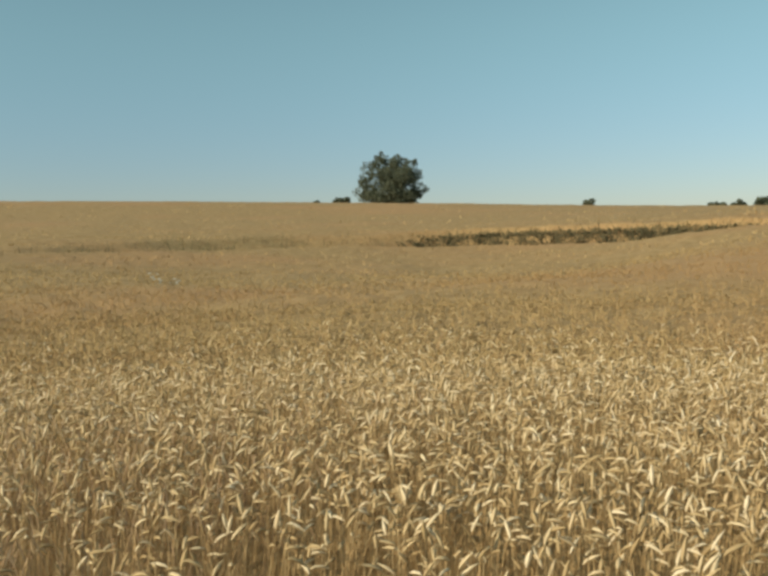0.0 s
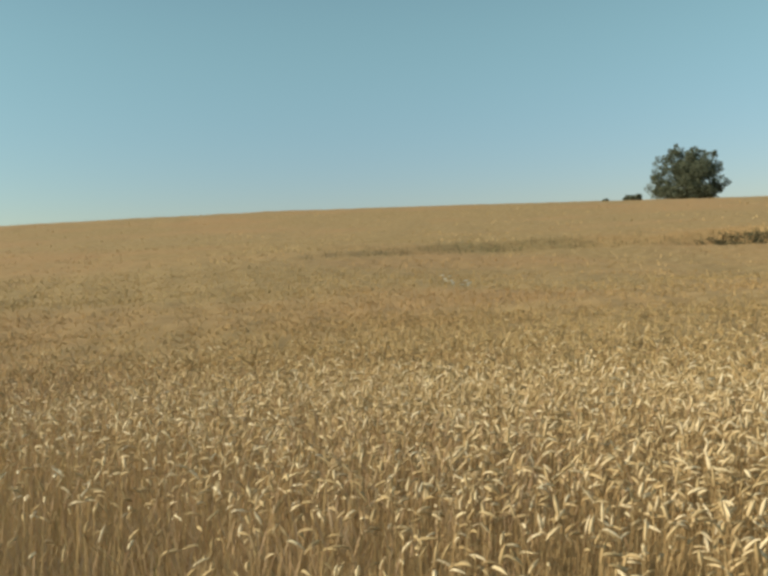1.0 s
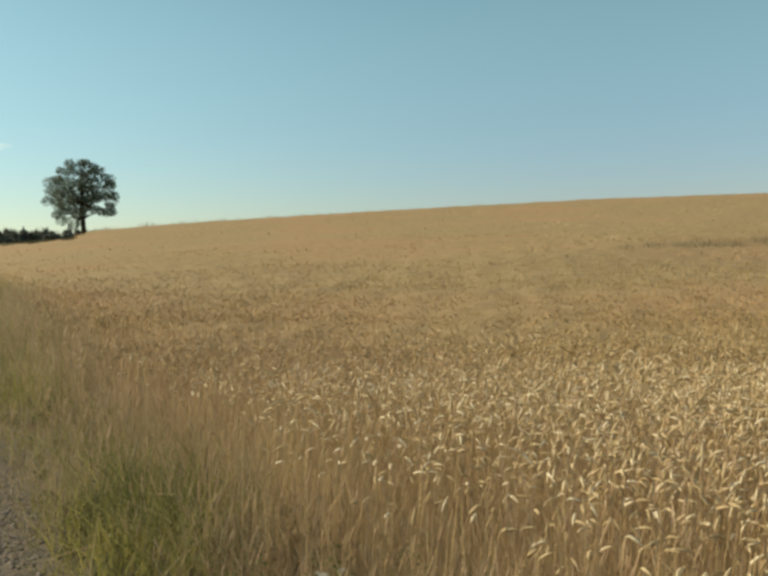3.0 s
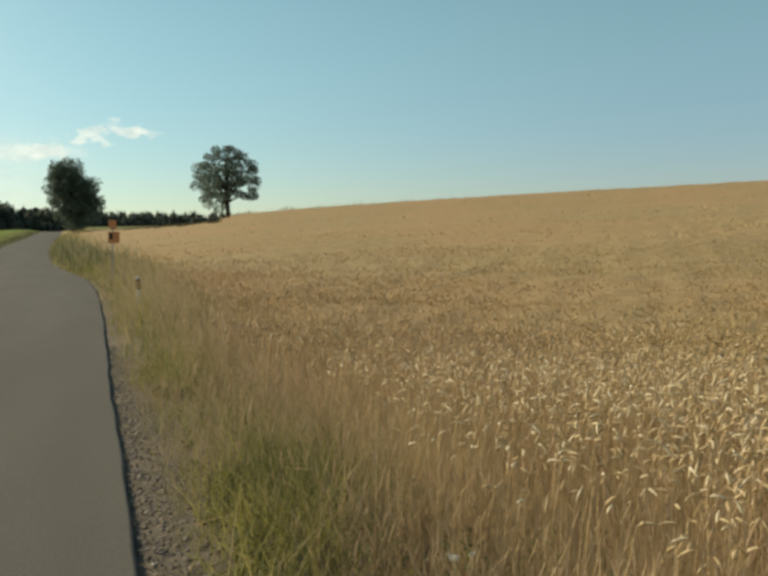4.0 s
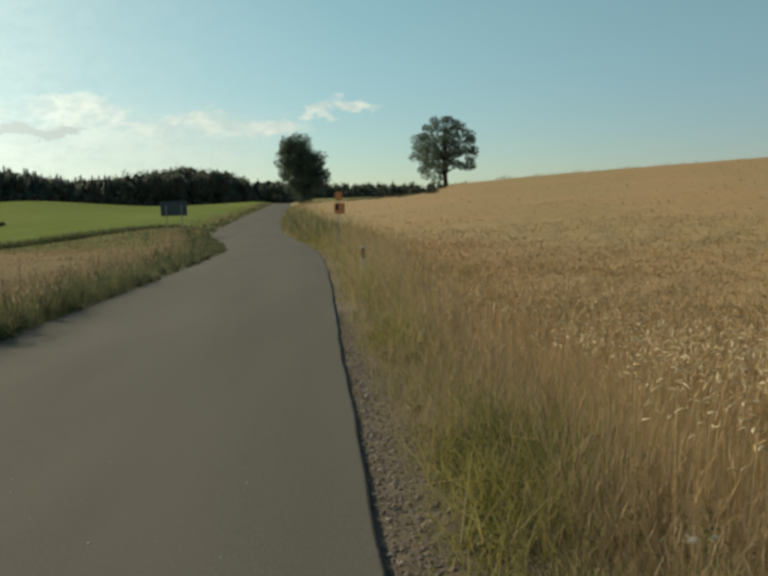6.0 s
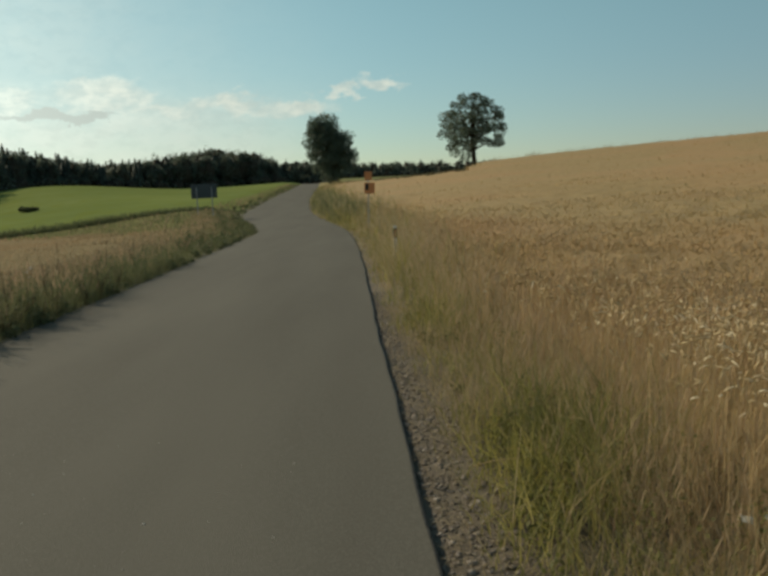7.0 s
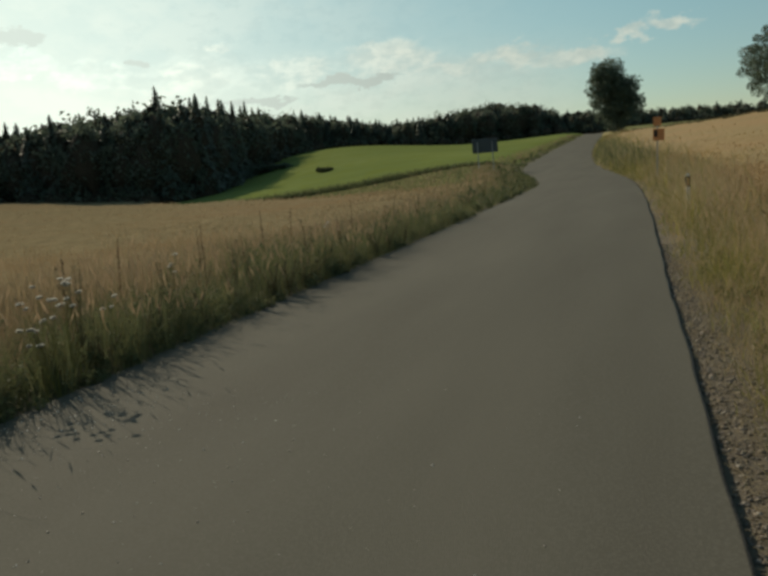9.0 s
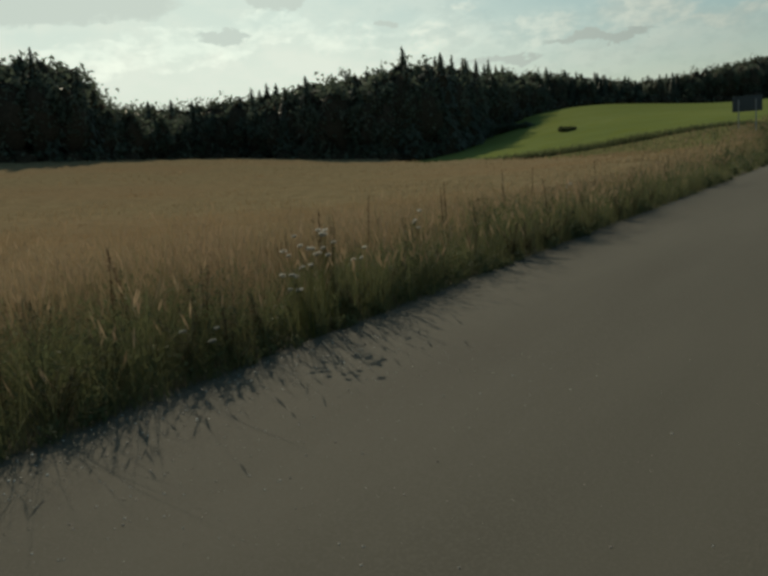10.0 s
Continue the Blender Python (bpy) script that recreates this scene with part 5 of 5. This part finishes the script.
def build_gravel():
    heap = Heap()
    x, y, off = strip(1.6, 14, 0.02, 0.48, 1750)
    ok = rng.random(len(x)) < np.clip(1.25 - off / gravel_width(y), 0.06, 1)
    x, y = x[ok], y[ok]
    n = len(x)
    z = sheet_height(x, y) + 0.004
    s = rng.gamma(1.9, 0.0046, n).clip(0.003, 0.028)
    oct_v = np.array([[1, 0, 0], [0, 1, 0], [-1, 0, 0], [0, -1, 0], [0, 0, 0.45], [0, 0, -0.45]])
    v = oct_v[None] * s[:, None, None] * rng.uniform(0.6, 1.4, (n, 6, 1))
    a = rng.uniform(0, 2 * np.pi, n)
    ca, sa = np.cos(a)[:, None], np.sin(a)[:, None]
    v = np.stack([v[..., 0] * ca - v[..., 1] * sa, v[..., 0] * sa + v[..., 1] * ca, v[..., 2]], -1) + np.stack([x, y, z], 1)[:, None, :]
    f = np.array([[0, 1, 4], [1, 2, 4], [2, 3, 4], [3, 0, 4], [1, 0, 5], [2, 1, 5], [3, 2, 5], [0, 3, 5]])
    heap.add(v, (np.arange(n)[:, None, None] * 6 + f[None]).reshape(-1, 3), 0)
    # straw litter
    x, y, off = strip(1.6, 12, 0.04, 0.70, 700)
    n = len(x)
    a, ln = rng.uniform(0, 2 * np.pi, n), rng.uniform(0.03, 0.14, n)
    p = np.stack([x, y, sheet_height(x, y) + rng.uniform(0.008, 0.03, n)], 1)
    d = np.stack([np.cos(a), np.sin(a), rng.normal(0, 0.12, n)], 1) * ln[:, None]
    side = np.stack([-np.sin(a), np.cos(a), 0 * a], 1)
    heap.add(*ribbons(np.stack([p - d / 2, p + np.array([0, 0, 0.006]), p + d / 2], 1), np.repeat(rng.uniform(0.002, 0.005, (n, 1)), 3, 1), side), 2)
    # long fallen stalks caught in the grass
    x, y, off = strip(2.0, 9, 0.35, 2.2, 4)
    n = len(x)
    a, ln = rng.uniform(0, 2 * np.pi, n), rng.uniform(0.25, 0.7, n)
    p = np.stack([x, y, sheet_height(x, y) + rng.uniform(0.15, 0.4, n)], 1)
    d = np.stack([np.cos(a), np.sin(a), rng.normal(0.2, 0.35, n)], 1) * ln[:, None]
    heap.add(*tubes(np.stack([p - d / 2, p + rng.normal(0, 0.01, (n, 3)), p + d / 2], 1), np.repeat(np.array([[0.0018, 0.0016, 0.0010]]), n, 0), 4), 1)
    # two long pale stalks lying over the green clump
    for a, b in (((0.78, 3.35, 0.22), (1.12, 3.62, 0.34)), ((0.55, 3.42, 0.16), (0.70, 3.98, 0.42))):
        a, b = np.array(a), np.array(b)
        heap.add(*tubes(np.stack([a, (a + b) / 2 + np.array([0, 0, 0.03]), b])[None], np.array([[0.0020, 0.0018, 0.0010]]), 5), 1)
    tagged(new("gravel", heap.mesh("gravel", [M["gravel"], M["straw"], M["dull_grass"]])), "loose grey gravel beside the asphalt", "gravel", kind="stuff")


build_gravel()


# ---- signs and posts ----
def build_delineator(at, turn):
    base = new("delineator_post")
    base.matrix_world = pose(*at, 0, 0, turn)
    tagged(base, "white plastic roadside delineator post with dark band", "road post")
    part("body", bm_mesh("body", block((0.10, 0.08, 0.62), (0, 0, 0.31), 0.018), M["white"]), base)
    part("band", bm_mesh("band", block((0.104, 0.084, 0.24), (0, 0, 0.74), 0.018), M["black"]), base, "black band")
    part("cap", bm_mesh("cap", block((0.10, 0.08, 0.06), (0, 0, 0.89), 0.018), M["white"]), base)
    part("reflector", bm_mesh("reflector", block((0.055, 0.012, 0.16), (0.0, -0.046, 0.74), 0.004), M["reflector"]), base, "amber reflector")


def build_orange_sign(at, turn):
    base = new("warning_sign")
    base.matrix_world = pose(*at, 0, 2.0, turn)
    tagged(base, "orange warning sign with two plates on a pole", "road sign")
    part("pole", bm_mesh("pole", rod(0.024, 2.62), M["steel"]), base, "grey steel pole")
    part("upper_plate", bm_mesh("upper_plate", block((0.30, 0.012, 0.34), (0, -0.035, 2.42), 0.005), M["orange"]), base)
    lower = part("lower_plate", bm_mesh("lower_plate", block((0.44, 0.012, 0.46), (0.05, -0.035, 1.90), 0.005), M["orange"]), base)
    part("bar", bm_mesh("bar", block((0.13, 0.006, 0.26), (-0.06, -0.046, 1.95), 0.002), M["black"]), lower, "dark bar")
    for h in (1.80, 2.02, 2.32, 2.52):
        part("clamp", bm_mesh("clamp", block((0.07, 0.03, 0.03), (0, -0.018, h), 0.003), M["steel"]), base)


def build_board(at, turn):
    base = new("road_board")
    base.matrix_world = pose(*at, 0, 0, turn)
    tagged(base, "large grey road sign seen from its back", "road sign")
    part("panel", bm_mesh("panel", block((1.9, 0.03, 1.05), (0, 0, 2.05), 0.012), M["board_back"]), base)
    for s in (-0.55, 0.55):
        part("post", bm_mesh("post", rod(0.038, 2.55, (s, -0.06, -0.2)), M["steel"]), base, "steel post")
    for h in (1.75, 2.35):
        part("rail", bm_mesh("rail", block((1.8, 0.03, 0.05), (0, -0.035, h), 0.006), M["board_back"]), base)


build_delineator(on_land(-1.7, 20.0, 0.04), 4)
build_orange_sign(on_land(0.1, 35.0), 3)
build_board(on_land(11.15, 63.0, 0.22), 8)


build_bush("meadow_dark_patch", on_land(22.2, 118, 0.15), 0.85, 3.8, 60, 4200, "verge_leaf", "low dark thicket standing in the meadow")
# bushes added in place of the shadow that the wood casts over the meadow
for head, r, high, wide in ((24.8, 150, 1.2, 4.5), (25.7, 152, 1.7, 6.0), (26.7, 153, 2.2, 6.5), (27.7, 154, 2.8, 7.0), (28.6, 152, 3.2, 7.0)):
    build_bush("meadow_dark_patch", on_land(head, r, 0.3), high, wide, 30, 2600, "wood_leaf", "bushes standing in for the wood's shadow on the meadow")



# ---- weeds of the verge ----
def build_umbel(at, height, heads, spread_m, petal="petal", full=1.0):
    base = new("yarrow")
    base.location = at
    tagged(base, "white-flowered yarrow among long grass and stalks", "wildflower", "white wildflowers")
    tips = np.stack([rng.normal(0, spread_m, heads), rng.normal(0, spread_m, heads), height * rng.uniform(0.72, 1.05, heads)], 1)
    root = np.stack([rng.normal(0, 0.03, heads), rng.normal(0, 0.03, heads), np.full(heads, -0.03)], 1)
    mid = root * 0.4 + tips * 0.6 + rng.normal(0, 0.02, (heads, 3))
    for k in range(heads):
        stem = Heap()
        stem.add(*tubes(np.stack([root[k], mid[k], tips[k]])[None], np.array([[0.0035, 0.003, 0.002]]), 5))
        st = part("stem", stem.mesh("yarrow_stem", M["grass"]), base)
        n = 60
        a, r = rng.uniform(0, 2 * np.pi, n), np.sqrt(rng.uniform(0, 1, n)) * rng.uniform(0.012, 0.027) * full
        c = tips[k] + np.stack([np.cos(a) * r, np.sin(a) * r, 0.024 - 9.0 * r * r / full + rng.normal(0, 0.004, n)], 1)
        fl = Heap()
        size = rng.uniform(0.006, 0.010, (n, 1)) * full
        x1, y1 = np.array([[1.0, 0, 0.25]]), np.array([[0, 1.0, 0.45]])
        fl.add(np.stack([c - x1 * size, c - y1 * size, c + x1 * size, c + y1 * size], 1), np.arange(n * 4).reshape(-1, 4))
        ray_tip = c[::3]
        fl.add(*ribbons(np.stack([np.repeat(tips[k][None], len(ray_tip), 0), ray_tip], 1), np.full((len(ray_tip), 2), 0.0015), np.repeat(np.array([[1.0, 0, 0]]), len(ray_tip), 0)))
        tagged(part("flower_head", fl.mesh("yarrow_head", M[petal]), st, "white flower head"), kind="stuff")


def build_dock(at, height):
    base = new("dock_plant")
    base.location = at
    tagged(base, "brown seeding dock among the verge grass", "weed", "docks of the verge")
    bend = rng.normal(0, 0.06, 2)
    t = np.linspace(0, 1, 5)
    c = np.stack([bend[0] * t**2, bend[1] * t**2, height * t - 0.03], 1)[None]
    stem = Heap()
    stem.add(*tubes(c, np.linspace(0.006, 0.002, 5)[None], 5))
    part("stem", stem.mesh("dock_stem", M["seed"]), base)
    seeds = Heap()
    n = 130
    f = rng.uniform(0.5, 1, n)
    p = np.stack([bend[0] * f**2, bend[1] * f**2, height * f], 1) + unit(rng.normal(size=(n, 3))) * (0.035 * (1.25 - f))[:, None]
    a, b = unit(rng.normal(size=(n, 3))) * 0.008, unit(rng.normal(size=(n, 3))) * 0.006
    seeds.add(np.stack([p - a, p - b, p + a, p + b], 1), np.arange(n * 4).reshape(-1, 4))
    tagged(part("seed_head", seeds.mesh("dock_seeds", M["seed"]), base, "rust-brown seed head"), kind="stuff")
    leaves = Heap()
    m = 5
    ang = rng.uniform(0, 2 * np.pi, m)
    d = np.stack([np.cos(ang), np.sin(ang), 0 * ang], 1)
    p0 = np.repeat(np.array([[0, 0, 0.05]]), m, 0)
    up = np.array([0, 0, 1.0])
    leaves.add(*ribbons(np.stack([p0, p0 + d * 0.10 + up * 0.14, p0 + d * 0.22 + up * 0.16, p0 + d * 0.32 + up * 0.05], 1), np.repeat(np.array([[0.01, 0.05, 0.045, 0.005]]), m, 0), np.stack([-np.sin(ang), np.cos(ang), 0 * ang], 1)))
    part("leaves", leaves.mesh("dock_leaves", M["grass"]), base)


def beside(y, off, side=-1):
    x = float(road_right(np.array([y]))[0]) + (off if side > 0 else -float(road_wide(np.array([y]))[0]) - off)
    return (x, y, float(sheet_height(np.array([x]), np.array([y]))[0]))


for y, off, h, n, w in ((5.65, 0.10, 0.90, 11, 0.12), (5.35, 0.06, 0.82, 8, 0.10), (5.1, 0.02, 0.62, 5, 0.07), (4.0, 0.02, 0.42, 3, 0.05), (6.3, 0.15, 0.7, 3, 0.08), (8.6, 0.9, 0.85, 4, 0.08), (13.5, 0.8, 0.8, 4, 0.09)):
    build_umbel(beside(y, off), h * 0.97, n, w, full=1.2)
for y, off, h in ((3.6, 0.55, 1.05), (3.9, 0.7, 1.0), (6.6, 0.9, 1.1), (7.2, 0.7, 1.15), (9.2, 0.8, 1.15), (9.8, 1.2, 1.1), (11.2, 0.9, 1.2), (12.4, 1.0, 1.15), (15.5, 1.0, 1.1), (18.0, 0.9, 1.0)):
    build_dock(beside(y, off), h)


def build_pebbles():
    heap = Heap()
    n = 1700
    y = rng.uniform(0.8, 5.5, n)
    x = -4.55 + rng.gamma(1.3, 0.75, n).clip(0, 4)
    z = road_height(y) + 0.006 - 0.03 * (2 * (x - road_right(y) + road_wide(y)) / road_wide(y) - 1) ** 2
    s = rng.gamma(1.6, 0.0020, n).clip(0.0014, 0.0075) * np.where(x < -3.9, 1.35, 1.0)
    o = np.array([[1, 0, 0], [0, 1, 0], [-1, 0, 0], [0, -1, 0], [0, 0, 0.55], [0, 0, -0.3]])
    v = o[None] * s[:, None, None] * rng.uniform(0.6, 1.4, (n, 6, 1)) + np.stack([x, y, z + s * 0.25], 1)[:, None, :]
    f = np.array([[0, 1, 4], [1, 2, 4], [2, 3, 4], [3, 0, 4], [1, 0, 5], [2, 1, 5], [3, 2, 5], [0, 3, 5]])
    heap.add(v, (np.arange(n)[:, None, None] * 6 + f[None]).reshape(-1, 3), 0)
    tagged(new("road_chippings", heap.mesh("road_chippings", [M["chip"]])), "small pale stone chippings strewn on the asphalt", "chippings", kind="stuff")


build_pebbles()


def build_weed(at, height, wide):
    """A bushy leafy weed: upright stems, each set with narrow leaves."""
    base = new("mugwort")
    base.location = at
    tagged(base, "bushy grey-green mugwort in the verge grass", "weed", "bushy weeds of the verge")
    for _ in range(5):
        a, tip = rng.uniform(0, 2 * np.pi), height * rng.uniform(0.75, 1.05)
        t = np.linspace(0, 1, 5)
        lean = wide * rng.uniform(0.3, 1.0)
        c = np.stack([np.cos(a) * lean * t**1.5, np.sin(a) * lean * t**1.5, tip * t - 0.03], 1)
        stem = Heap()
        stem.add(*tubes(c[None], np.linspace(0.005, 0.0015, 5)[None], 5))
        st = part("stem", stem.mesh("mugwort_stem", M["seed"]), base)
        n = 46
        f = rng.uniform(0.15, 1, n)
        p = np.stack([np.cos(a) * lean * f**1.5, np.sin(a) * lean * f**1.5, tip * f], 1)
        b = rng.uniform(0, 2 * np.pi, n)
        d = np.stack([np.cos(b), np.sin(b), rng.uniform(0.1, 0.8, n)], 1) * (0.10 * (1.15 - f))[:, None]
        leaf = Heap()
        leaf.add(*ribbons(np.stack([p, p + d * 0.6, p + d + np.array([0, 0, -0.02])], 1), np.repeat(np.array([[0.004, 0.018, 0.002]]), n, 0), np.stack([-np.sin(b), np.cos(b), 0 * b], 1)))
        tagged(part("leaves", leaf.mesh("mugwort_leaves", M["weeds"]), st), kind="stuff")


for y, off, h in ((2.6, 0.5, 0.75), (3.2, 0.9, 0.85), (4.5, 0.55, 0.8), (6.2, 0.45, 0.95), (7.0, 1.1, 0.95), (7.9, 0.6, 0.85), (9.4, 0.5, 0.95), (10.4, 0.8, 0.9), (12.0, 0.5, 0.95), (14.2, 0.8, 0.9), (16.5, 0.6, 0.9), (19.5, 0.7, 0.85), (22.5, 0.8, 0.8), (26.0, 0.7, 0.7), (30.0, 0.9, 0.75)):
    build_weed(beside(y, off), h, 0.16)
for k in range(26):
    y = 1.4 + 0.62 * k + rng.uniform(-0.25, 0.25)
    build_weed(beside(y, rng.uniform(0.02, 0.45)), rng.uniform(0.38, 0.72), rng.uniform(0.16, 0.30))


def field_flower(x, y, h, n, w, full):
    build_umbel((x, y, float(sheet_height(np.array([x]), np.array([y]))[0])), h, n, w, "pale_petal", full)


field_flower(18.5, 13.5, 1.02, 9, 0.09, 2.0)
field_flower(18.9, 13.2, 0.98, 7, 0.08, 1.8)
field_flower(1.66, 3.42, 0.36, 3, 0.05, 0.8)
